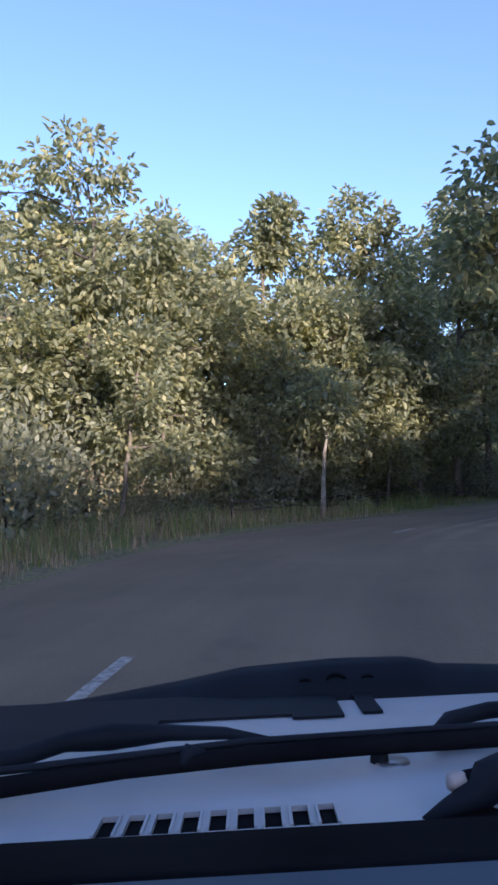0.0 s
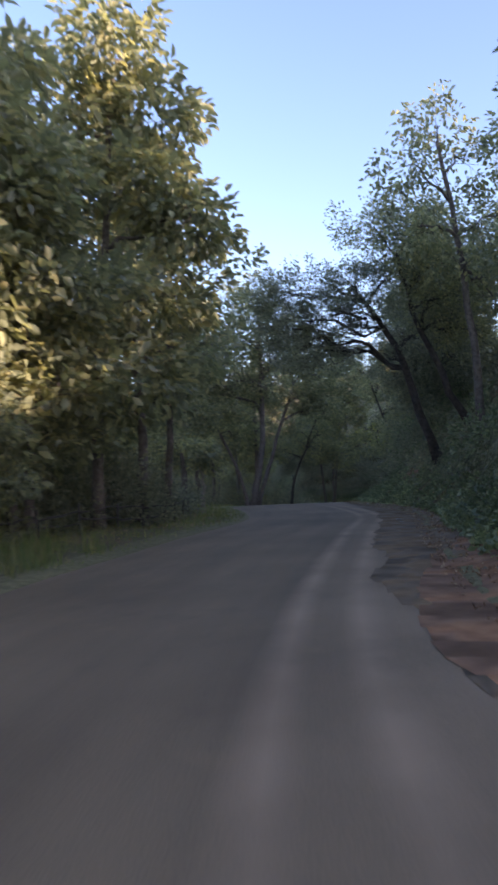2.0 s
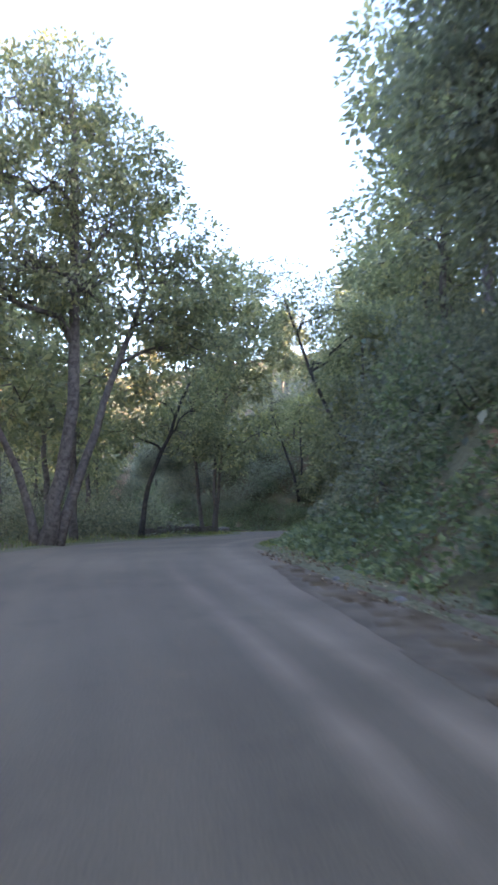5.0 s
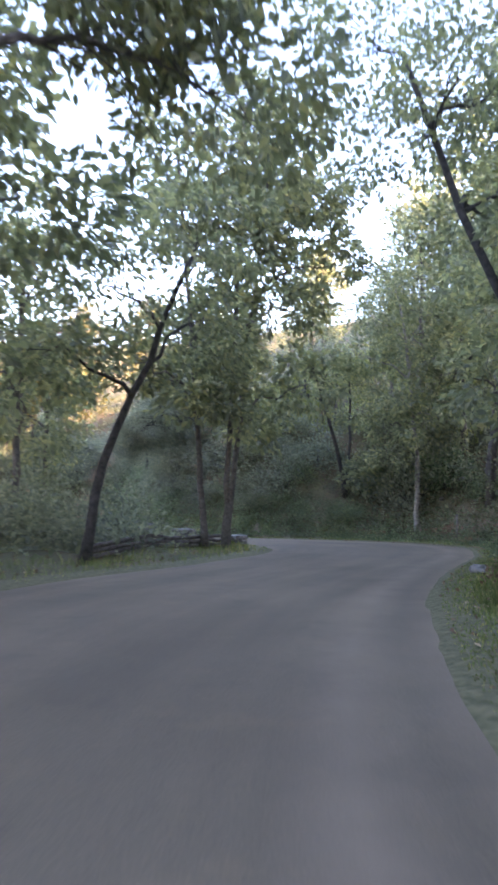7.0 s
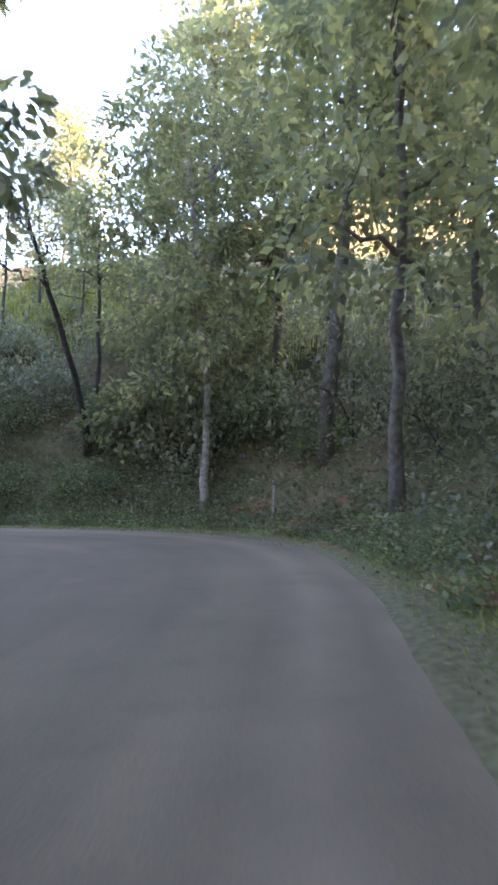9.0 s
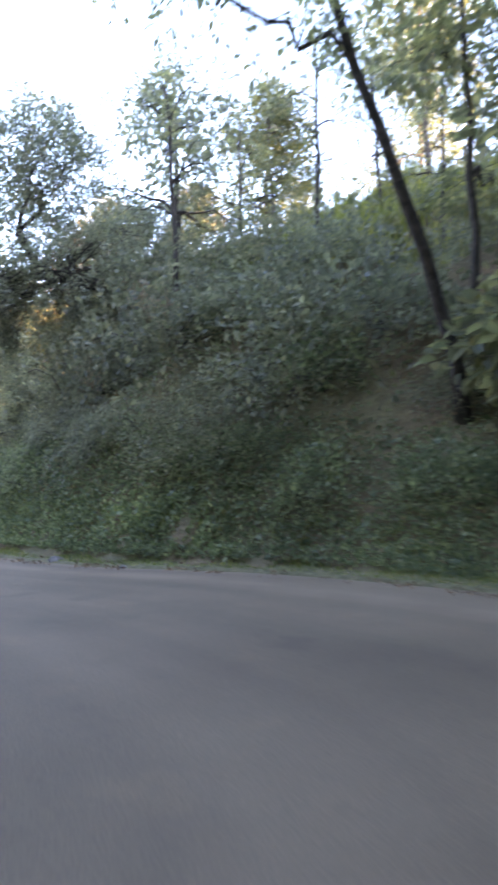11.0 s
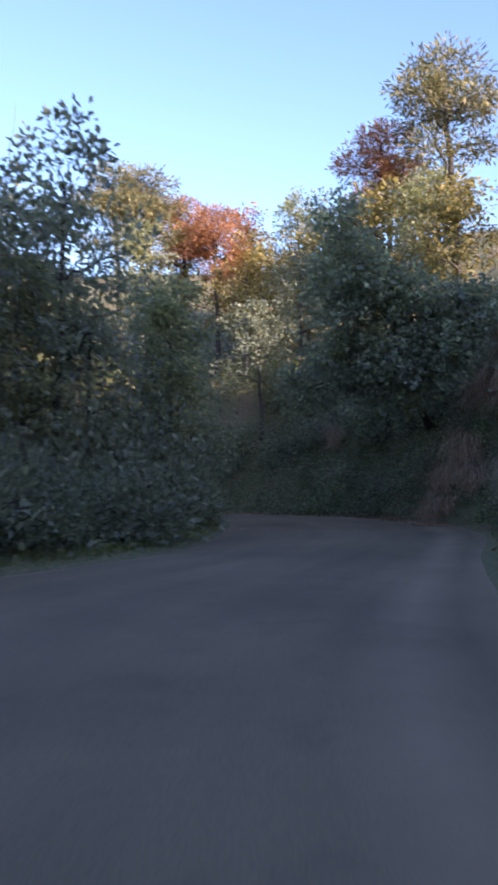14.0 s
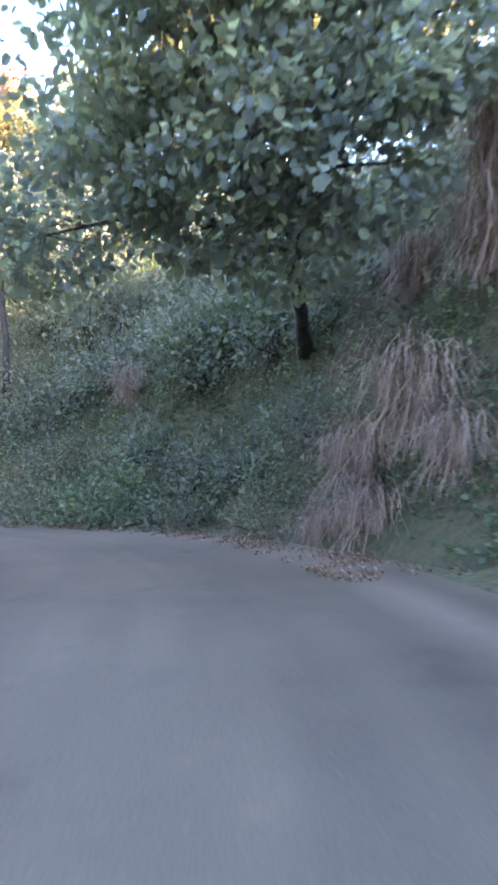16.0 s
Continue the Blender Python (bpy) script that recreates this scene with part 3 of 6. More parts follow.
hero("teak_tree", 14, 5.6, 35.5, [(0, 0, 0), (0, 0.3, 6), (0.2, 0, 13.5)], 0.21,
     [((0.2, 0, 14.4), (1.9, 1.8, 1.4), 75), ((-1.4, 0, 12.4), (1.8, 1.8, 1.4), 70), ((1.6, 0.4, 12.0), (1.9, 1.8, 1.4), 70), ((1.8, -0.8, 9.4), (1.8, 1.7, 1.5), 66), ((-1.8, 0, 9.0), (1.9, 1.8, 1.5), 66), ((1.4, -0.6, 6.2), (2.2, 2, 1.6), 72), ((-1.6, -0.8, 5.6), (2, 2, 1.5), 66)],
     "teak with dense drooping green leaves", size=(0.38, 0.22))
hero("teak_tree", 15, 11.4, 39.4, [(0, 0, 0), (0.2, 0, 6), (0.7, -0.6, 14.6)], 0.21,
     [((0.7, -0.6, 15.6), (1.9, 1.8, 1.5), 75), ((1.9, -0.8, 13.4), (1.9, 1.8, 1.4), 70), ((-1.4, 0, 13.6), (1.9, 1.8, 1.4), 70), ((1.6, -1.2, 11.0), (1.8, 1.6, 1.2), 72), ((2.4, -2.0, 9.6), (1.4, 1.4, 1.2), 58), ((-1.2, 0, 11.2), (2.0, 1.8, 1.3), 72), ((1.8, -1.2, 7.2), (2.2, 2, 1.5), 72), ((-1.8, -0.8, 7.6), (2, 2, 1.5), 66), ((0.6, -1.4, 4.8), (2, 1.8, 1.4), 58)],
     "teak with dense drooping green leaves", size=(0.38, 0.22))
for k_, (x, y, h, lx) in enumerate(((-3.4, 27.6, 9.6, 0.6), (-1.2, 30.2, 8.8, 0.2), (2.4, 30.8, 8.6, -0.4), (4.4, 33.4, 9.4, 0.3), (8.6, 36.4, 9.8, 0.2), (-7.6, 27.8, 11.6, 0.4))):
    hero("teak_tree", 41 + k_, x, y, [(0, 0, 0), (lx * 0.3, 0, h * 0.5), (lx, 0.2, h)], 0.15,
         [((lx, 0.2, h), (1.8, 1.7, 1.2), 66)] + [((lx + 1.5 * math.cos(a + k_), 1.3 * math.sin(a + k_), h * q), (1.8, 1.6, 1.2), 60) for a, q in ((0, 0.84), (2.2, 0.7), (4.3, 0.56), (1.2, 0.44), (3.3, 0.32), (5.4, 0.24))],
         "leafy teak of the roadside screen", size=(0.36, 0.21), broad=False, start=0.15)
hero("sapling", 16, 2.75, 27.6, [(0, 0, 0), (0.15, 0, 2.2), (0.3, 0.1, 4.6)], 0.11,
     [((0.2, 0, 4.9), (1.3, 1.2, 0.9), 34), ((0.9, 0.2, 3.6), (0.9, 0.9, 0.7), 22), ((-0.8, 0, 4.2), (1.0, 0.9, 0.8), 24)], "young pale-barked tree with thin leaves", bark=M_BARK_PALE, size=(0.3, 0.17))
hero("teak_tree", 18, 27.8, 38.4, [(0, 0, 0), (-0.3, 0, 7), (-0.8, 0.2, 11.5), (-1.4, 0.4, 15.5)], 0.2,
     [((-1.6, 0.4, 16.4), (1.5, 1.5, 1.2), 32), ((-3.0, 0.6, 14.0), (1.6, 1.6, 1.2), 32), ((0.2, 0, 14.6), (1.7, 1.7, 1.3), 32), ((-2.6, 0.2, 11.8), (1.6, 1.6, 1.1), 30), ((0.6, -0.6, 12.0), (1.8, 1.8, 1.3), 32), ((-0.8, -0.4, 10.0), (1.8, 1.8, 1.2), 30), ((1.2, 0.4, 9.4), (1.8, 1.8, 1.2), 28)],
     "tall teak with pale green leaves high on the bank", size=(0.26, 0.16))
# the old tree that leans out from the bank
hero("leaning_tree", 21, 30.0, 43.2, [(0, 0, 0), (-0.7, 0.3, 4.2), (-1.6, 0.3, 6.5), (-2.2, 0.4, 7.8), (-3.0, 0.6, 9.3), (-4.4, 0.8, 10.6)], 0.24,
     [((-5.3, 1.7, 7.3), (1.7, 1.6, 0.8), 80), ((-6.9, 1.8, 7.6), (1.6, 1.6, 1.1), 90), ((-6.0, 0.8, 9.0), (1.6, 1.6, 1.1), 90), ((-7.6, 1.7, 8.7), (1.6, 1.6, 1.2), 90), ((-8.0, 2.1, 10.0), (1.5, 1.5, 1.2), 80), ((-7.2, 0.7, 10.2), (1.7, 1.7, 1.2), 90),
      ((-5.0, 0, 10.4), (1.7, 1.7, 1.3), 90), ((-4.2, 0.4, 9.2), (1.5, 1.5, 1.0), 70), ((-3.4, -0.3, 10.6), (1.7, 1.7, 1.2), 90), ((-1.1, 0.3, 8.4), (1.5, 1.5, 1.2), 70), ((-1.4, 1.8, 7.4), (1.5, 1.5, 1.2), 70)],
     "dark crooked tree leaning out from the bank", leaf=M_DARK, bark=M_BARK_DARK, size=(0.16, 0.09), broad=False, per_clump=22, clump=0.36, start=0.3)
hero("leaning_tree", 22, 30.6, 41.6, [(0, 0, 0), (-1.2, 0.3, 5.0), (-1.6, 0.4, 7.1), (-2.7, 0.7, 8.6), (-3.3, 0.6, 10.4), (-3.8, 0.4, 11.6)], 0.2,
     [((-3.4, 0.6, 13.6), (1.8, 1.8, 1.2), 84), ((-1.8, 0.2, 13.2), (1.8, 1.8, 1.2), 84), ((-5.2, 0.8, 13.0), (1.8, 1.8, 1.1), 84), ((-0.2, 0, 12.2), (1.7, 1.7, 1.2), 74), ((-4.0, 0.4, 11.8), (1.7, 1.7, 1.2), 84), ((-2.6, 0.1, 11.0), (1.6, 1.6, 1.2), 80), ((-1.6, -0.4, 11.0), (1.6, 1.6, 1.3), 80), ((-0.6, -0.6, 10.0), (1.6, 1.6, 1.3), 80), ((-0.6, 0.3, 8.8), (1.5, 1.5, 1.2), 70), ((0.2, -0.2, 7.8), (1.6, 1.6, 1.2), 70), ((-2.2, 0.4, 9.4), (1.3, 1.3, 1.0), 60)],
     "dark crooked tree on the bank", leaf=M_TEAK, bark=M_BARK_DARK, size=(0.18, 0.11), broad=False, per_clump=17, clump=0.5)
hero("evergreen_tree", 23, 36.8, 48.6, [(0, 0, 0), (-0.3, 0.2, 7), (-0.8, 0.3, 13.5)], 0.3,
     [((-1.2, 0.2, 14.6), (2.2, 2.2, 1.6), 192), ((-2.6, 0.6, 12.6), (1.9, 1.9, 1.6), 192), ((0.8, -0.8, 13.0), (2.3, 2.2, 1.7), 192), ((-3.4, 0.3, 10.2), (1.7, 1.7, 1.6), 192), ((1.6, 0.6, 10.6), (2.2, 2.2, 1.7), 176), ((-1.0, -1.4, 11.2), (2.2, 2.2, 1.9), 192), ((-3.6, 0.5, 8.0), (1.5, 1.5, 1.4), 160), ((-1.4, -1.2, 8.2), (2.0, 2.0, 1.5), 176), ((0.8, -0.6, 8.0), (2.0, 2.0, 1.5), 160), ((-3.0, 0.4, 6.4), (1.5, 1.5, 1.0), 110), ((-1.0, -0.8, 6.6), (1.6, 1.6, 1.0), 110)],
     "dense dark evergreen on the hillside", leaf=M_DARK, bark=M_BARK_DARK, size=(0.2, 0.11), broad=False, per_clump=18, clump=0.5)
# forked pale tree at the wide bend
CROWN = dict(bark=M_BARK, size=(0.25, 0.15), start=0.3, twigs=0.6, per_clump=15, clump=0.5)
hero("forked_tree", 24, 34.1, 68.7, [(0, 0, 0), (0.35, -0.2, 1.8), (0.9, -0.5, 4.2), (0.9, -0.9, 9.4), (0.7, -1.3, 16.0)], 0.36,
     [((0.8, -1.4, 17.7), (2.25, 2.25, 1.62), 94), ((-1.8, -1.2, 16.4), (2.5, 2.5, 1.75), 108), ((-3.8, -1.0, 13.8), (2.75, 2.5, 2.0), 121), ((2.6, -0.7, 15.9), (2.25, 2.25, 1.62), 94), ((-0.8, -1.2, 13.5), (2.75, 2.5, 1.88), 121), ((2.0, -1.0, 12.7), (2.62, 2.5, 1.75), 113), ((-1.8, -0.7, 10.4), (2.75, 2.5, 1.75), 121), ((1.3, -1.0, 9.9), (2.62, 2.5, 1.62), 113), ((-5.4, -0.7, 10.4), (2.62, 2.5, 1.88), 113)],
     "large forked grey-barked tree at the brow", **CROWN)
hero("forked_tree", 26, 34.5, 68.6, [(0, 0, 0), (0.7, -0.2, 2.2), (1.9, -0.5, 5.6), (3.6, -0.9, 10.4)], 0.24,
     [((4.4, -1.1, 12.7), (2.5, 2.38, 1.62), 108), ((6.1, -0.7, 10.9), (2.38, 2.25, 1.5), 102), ((6.9, -0.5, 8.3), (2.25, 2.12, 1.38), 81), ((4.4, -0.7, 9.4), (2.38, 2.25, 1.5), 102), ((3.1, -1.1, 14.8), (2.0, 2.0, 1.38), 81)],
     "second grey stem leaning from the forked tree", **CROWN)
hero("forked_tree", 27, 33.8, 68.9, [(0, 0, 0), (-0.3, 0, 2.0), (-1.6, 0, 5.0), (-3.8, 0.1, 8.8)], 0.19,
     [((-4.6, 0.0, 10.1), (2.38, 2.25, 1.5), 94), ((-6.4, 0.0, 8.6), (2.25, 2.12, 1.5), 89), ((-3.1, -0.5, 7.8), (2.25, 2.12, 1.38), 81), ((-5.6, 0.2, 6.5), (2.0, 2.0, 1.25), 67)],
     "thin grey stem leaning from the forked tree", **CROWN)
hero("tree_stump", 25, 23.3, 56.0, [(0, 0, 0), (0.05, 0, 1.2), (0.1, 0.05, 2.6)], 0.15, [((0.4, 0.1, 3.2), (0.9, 0.9, 0.8), 20), ((-0.4, 0, 3.5), (0.8, 0.8, 0.8), 18)],
     "pale bare stem with a few top shoots", bark=M_BARK_PALE)
# the cluster of stems beside the low wall
for k, (dx, dy, lx, ly, h) in enumerate(((0, 0, 0.2, -0.6, 19), (-0.7, 0.5, -1.6, 0.4, 17.4), (0.5, 0.6, 1.6, -0.6, 16.6))):
    r = np.random.RandomState(60 + k)
    hero("slender_tree", 30 + k, 53.0 + dx, 82.6 + dy, [(0, 0, 0), (lx * 0.2, ly * 0.2, 4), (lx, ly, h)], 0.16,
         [((lx, ly, h), (1.8, 1.8, 1.4), 44), ((lx + 0.6, ly - 2.6, h * 0.9), (1.7, 1.7, 1.2), 40), ((lx + 1.4, ly - 2.8, h * 0.76), (1.6, 1.6, 1.1), 36)] + [((lx * 0.7 + 2.2 * math.cos(a + k * 2), ly * 0.7 + 2.2 * math.sin(a + k * 2), hh * h), (1.8, 1.7, 1.4), 44) for a, hh in ((0, 0.87), (2.1, 0.76), (4.2, 0.65), (5.4, 0.54), (1.2, 0.44), (3.2, 0.34))],
         "slender teak stem of a roadside cluster", size=(0.36, 0.2))
hero("crooked_tree", 34, 44.2, 78.2, [(0, 0, 0), (0.4, -0.2, 3), (1.4, -1.0, 6), (2.0, -2.4, 9)], 0.17,
     [((2.2, -3, 9.8), (2.0, 2.0, 1.4), 50), ((0.2, -1.2, 8.2), (2, 2, 1.4), 50), ((3.4, -1.4, 7.2), (1.8, 1.8, 1.3), 44), ((-1.2, -0.4, 6.0), (1.8, 1.8, 1.2), 40)], "thin crooked tree on the verge", bark=M_BARK_DARK, size=(0.24, 0.14), per_clump=16)
# right of the road before the sharp bend
hero("leaning_tree", 35, 49.8, 65.0, [(0, 0, 0), (-0.7, 0.9, 3.6), (-1.6, 2.2, 6.2), (-2.5, 4.0, 12)], 0.17,
     [((-2.6, 4.6, 12.6), (2.0, 2.0, 1.5), 70), ((-1.0, 5, 11), (2, 2, 1.5), 70), ((0.6, 3.2, 12.2), (2.2, 2.2, 1.7), 76), ((-2.4, 2.6, 10.8), (1.8, 1.8, 1.3), 60), ((2.0, 1.6, 10.4), (2.2, 2.2, 1.6), 70), ((0.4, 4.0, 8.8), (1.8, 1.8, 1.2), 50)],
     "dark tree leaning over the road from the hill", bark=M_BARK_DARK, leaf=M_TEAK, size=(0.22, 0.13), broad=False)
hero("bank_tree", 36, 71.4, 86.6, [(0, 0, 0), (0.3, 0.1, 2), (0.2, 0.3, 4.5), (-0.2, 0.6, 8.5)], 0.2,
     [((-0.4, 0.8, 9.2), (2.4, 2.4, 1.6), 64), ((-2.4, 0.4, 7.2), (2.0, 2.0, 1.3), 54), ((1.8, 0.4, 7.4), (2.2, 2.2, 1.4), 54), ((-2.8, -0.8, 5.0), (1.8, 1.8, 0.9), 40), ((0.4, -1.6, 6.0), (2.0, 1.8, 1.2), 44)],
     "tree with a pale foot on littered ground", bark=M_BARK, size=(0.3, 0.17))
hero("bank_tree", 37, 69.3, 88.6, [(0, 0, 0), (0.2, 0.1, 1.2), (0, 0.2, 3.2)], 0.09, [((-0.4, 0.2, 3.8), (1.4, 1.4, 0.9), 34), ((0.6, 0.4, 4.4), (1.4, 1.4, 0.8), 34)], "thin young tree on littered ground", bark=M_BARK_PALE)
hero("forked_tree", 38, 68.6, 90.1, [(0, 0, 0), (-0.7, -0.2, 5.0), (-2.4, -0.9, 7.0), (-3.6, -1.2, 9.0), (-4.6, -1.4, 11.0)], 0.15,
     [((-5.4, -0.8, 8.8), (1.7, 1.7, 0.9), 30), ((-5.2, -1.6, 10.6), (1.8, 1.8, 1.2), 40), ((-3.2, -1.6, 10.2), (1.8, 1.8, 1.2), 36), ((-4.6, -1.2, 12.2), (1.8, 1.8, 1.1), 40), ((-2.4, -0.6, 11.6), (1.7, 1.7, 1.1), 36)],
     "slender forked tree leaning from the bank", bark=M_BARK_DARK, size=(0.18, 0.1), broad=False, twigs=0.9, start=0.35)
hero("bank_tree", 51, 69.8, 90.9, [(0, 0, 0), (-0.2, -0.2, 5.6), (-0.7, -0.7, 8.7), (-0.9, -0.8, 11.4)], 0.12,
     [((-0.9, -0.8, 11.8), (1.8, 1.8, 1.1), 40), ((0.6, -0.2, 10.2), (1.7, 1.7, 1.1), 40), ((-2.0, -0.6, 10.0), (1.5, 1.5, 0.9), 30), ((1.2, 0.4, 8.2), (1.5, 1.5, 1.0), 36)],
     "thin dark-stemmed tree on the bank", bark=M_BARK_DARK, size=(0.24, 0.14), twigs=0.7)
hero("evergreen_tree", 39, 67.0, 103.6, [(0, 0, 0), (-1.4, 0, 4.6), (-3.6, -0.2, 6.0), (-4.2, 0, 10)], 0.24,
     [((-5.9, 1.4, 6.4), (1.0, 1.2, 0.9), 110), ((-5.7, 0.9, 7.8), (1.0, 1.2, 1.0), 110), ((-3.8, -1.4, 12.4), (1.6, 1.7, 1.4), 165), ((-5.0, 1.6, 6.8), (1.5, 1.8, 1.2), 165), ((-5.4, 0.2, 8.0), (1.7, 1.9, 1.5), 180), ((-4.0, 0.6, 10.2), (2.0, 2.0, 1.6), 195), ((-2.6, -1.6, 8.6), (2.0, 2.0, 1.6), 180), ((-2.2, 1.8, 8.0), (2.0, 2.0, 1.6), 180), ((-3.4, -1.6, 11.6), (2.0, 2.0, 1.5), 165), ((-0.4, 0.4, 10.2), (2.0, 2.0, 1.6), 165)],
     "dense dark small-leaved tree over the bend", leaf=M_DARK, bark=M_BARK_DARK, size=(0.14, 0.09), broad=False, per_clump=24, clump=0.36)
hero("bank_tree", 50, 68.3, 84.2, [(0, 0, 0), (0.1, 0.1, 1.6), (0.35, 0.2, 3.6), (0.2, 0.6, 9.0), (-0.2, 1.2, 14.0)], 0.18,
     [((-0.2, 1.6, 15.0), (2.0, 2.0, 1.4), 54), ((-1.6, 2.4, 13.2), (1.9, 1.9, 1.3), 50), ((1.2, 0.4, 13.4), (2.0, 2.0, 1.4), 50), ((-1.4, 2.6, 10.8), (1.9, 1.9, 1.2), 46), ((0.2, 0.8, 10.6), (1.9, 1.9, 1.4), 50), ((2.0, -0.4, 10.8), (1.9, 1.9, 1.3), 46), ((-1.4, 0.4, 8.2), (1.6, 1.6, 1.1), 40), ((1.6, 0.4, 7.6), (1.8, 1.8, 1.2), 44), ((-1.2, -0.8, 6.4), (1.4, 1.4, 0.9), 30)],
     "tall tree with a pale bare foot below the bank", bark=M_BARK_PALE, size=(0.28, 0.16))
# big-leaved tree at the end of the road
hero("fig_tree", 40, 73.4, 138.2, [(0, 0, 0), (-1.4, -2.2, 4.6), (-2.5, -3.4, 6.4), (-3.2, -3.6, 8.6), (-3.4, -4.0, 11.6)], 0.17,
     [((-6.2, -3.9, 7.9), (1.4, 1.4, 1.2), 60), ((-5.1, -5.0, 8.9), (1.4, 1.4, 1.2), 60), ((-3.9, -6.0, 7.2), (1.4, 1.4, 1.1), 60), ((-2.9, -6.8, 6.4), (1.3, 1.3, 0.9), 50), ((-1.6, -6.6, 8.7), (1.5, 1.5, 1.3), 60),
      ((-3.0, -6.2, 9.3), (1.5, 1.5, 1.2), 60), ((-4.2, -4.2, 6.4), (1.4, 1.4, 1.1), 60), ((-6.4, -2.1, 6.3), (1.5, 1.5, 1.2), 60), ((-0.4, -6.6, 8.8), (1.5, 1.5, 1.3), 60), ((-5.3, -4.6, 7.1), (1.3, 1.3, 1.0), 50),
      ((-4.0, -5.7, 9.3), (1.4, 1.4, 1.1), 50), ((-2.5, -6.8, 7.5), (1.3, 1.3, 1.0), 50), ((-5.9, -4.1, 10.0), (1.4, 1.4, 1.1), 50), ((-2.8, -4.8, 5.8), (1.4, 1.4, 1.0), 50), ((-5.3, -4.4, 11.4), (1.5, 1.5, 1.1), 50),
      ((-6.2, -6.0, 12.6), (0.9, 0.9, 1.0), 36), ((-5.5, -5.8, 11.0), (1.2, 1.2, 1.0), 44), ((-4.4, -6.0, 10.0), (1.3, 1.3, 1.0), 44)],
     "dark tree with large round leaves beside the bend", leaf=M_FIG, bark=M_BARK_DARK, size=(0.2, 0.18), per_clump=15, start=0.2, broad="round")


def dead_tree(x, y, seed, height, label):
    rng = np.random.RandomState(seed)
    tree = thing("dead_tree", foot(x, y), label, "tree")
    line = np.array([(0, 0, -0.2), (0.15, 0, height * 0.25), (-0.2, 0.1, height * 0.5), (0.35, 0, height * 0.75), (0.75, 0.1, height)])
    v, f = tube(line, 0.15 * np.array([1.2, 0.85, 0.6, 0.3, 0.08]), 8)
    mesh_object("trunk", v, f, M_DEADWOOD, tree, True)
    for k in range(19):
        h = height * rng.uniform(0.3, 0.92)
        a = rng.uniform(0, 6.28)
        size = (height - h) * 0.35 + 1.2
        root = np.array([np.interp(h, line[:, 2], line[:, 0]), np.interp(h, line[:, 2], line[:, 1]), h])
        tip = root + np.array([math.cos(a) * size, math.sin(a) * size, size * rng.uniform(0.5, 1.3)])
        limb = curve_between(rng, root, tip, 7, -0.12, 0.05)
        pieces = [tube(limb, 0.055 * np.linspace(1, 0.2, 7), 5)]
        for j in range(7):
            b = limb[rng.randint(2, 7)]
            d = rng.normal(0, 0.6, 3) + unit(tip - root) * 0.6 + [0, 0, 0.4]
            pieces.append(tube(curve_between(rng, b, b + d * rng.uniform(0.5, 1.3), 4, -0.08, 0.06), 0.016 * np.linspace(1, 0.4, 4), 4))
        v, f = join(pieces)
        mesh_object("branch", v, f, M_DEADWOOD, tree, True)
    return tree


dead_tree(50.9, 125.2, 3, 17.5, "bare bleached dead tree among bushes")
dead_tree(52.4, 129.4, 5, 15.5, "bare bleached dead tree among bushes")


# ---------------------------------------------------------------- woods: a few kinds, planted again and again
W = dict(broad=False, size=(0.31, 0.18), per_clump=14, twigs=0.3)
KIND = {
    "teak_a": random_tree("teak_tree", 101, 11, 2.6, "teak with broad drooping green leaves", n_blobs=6, **W),
    "teak_b": random_tree("teak_tree", 102, 13, 3.0, "tall teak with broad drooping leaves", n_blobs=7, **W),
    "teak_c": random_tree("teak_tree", 103, 8.5, 2.2, "young teak with broad leaves", n_blobs=5, girth=0.12, **W),
    "dark_a": random_tree("evergreen_tree", 104, 10, 2.8, "dark dense small-leaved tree", n_blobs=7, clumps=44, leaf=M_DARK, bark=M_BARK_DARK, size=(0.32, 0.18), broad=False, per_clump=8, twigs=0.15),
    "dark_b": random_tree("evergreen_tree", 105, 13, 3.2, "tall dark dense small-leaved tree", n_blobs=8, clumps=44, leaf=M_DARK, bark=M_BARK_DARK, size=(0.32, 0.18), broad=False, per_clump=8, twigs=0.15),
    "airy": random_tree("thin_tree", 110, 10, 2.6, "thin tree with a see-through crown of small leaves", n_blobs=6, clumps=24, girth=0.13, bark=M_BARK_DARK, size=(0.2, 0.12), broad=False, per_clump=7, twigs=0.8),
    "gold": random_tree("golden_tree", 106, 10, 2.6, "tree with yellow sunlit autumn leaves", n_blobs=6, leaf=M_GOLD, size=(0.36, 0.2), per_clump=9, broad=False, twigs=0.4),
    "red": random_tree("red_tree", 107, 11, 2.8, "tree with rust-red autumn leaves", n_blobs=6, leaf=M_RED, size=(0.28, 0.15), broad=False, per_clump=11),
}
USED = set()


def plant(kind, x, y, turn=0.0, scale=1.0, high=None, sink=0.15):
    m = planted(x, y, turn, scale, sink, high)
    if kind not in USED:
        USED.add(kind)
        return park(KIND[kind], m)
    return copy_thing(KIND[kind], m)


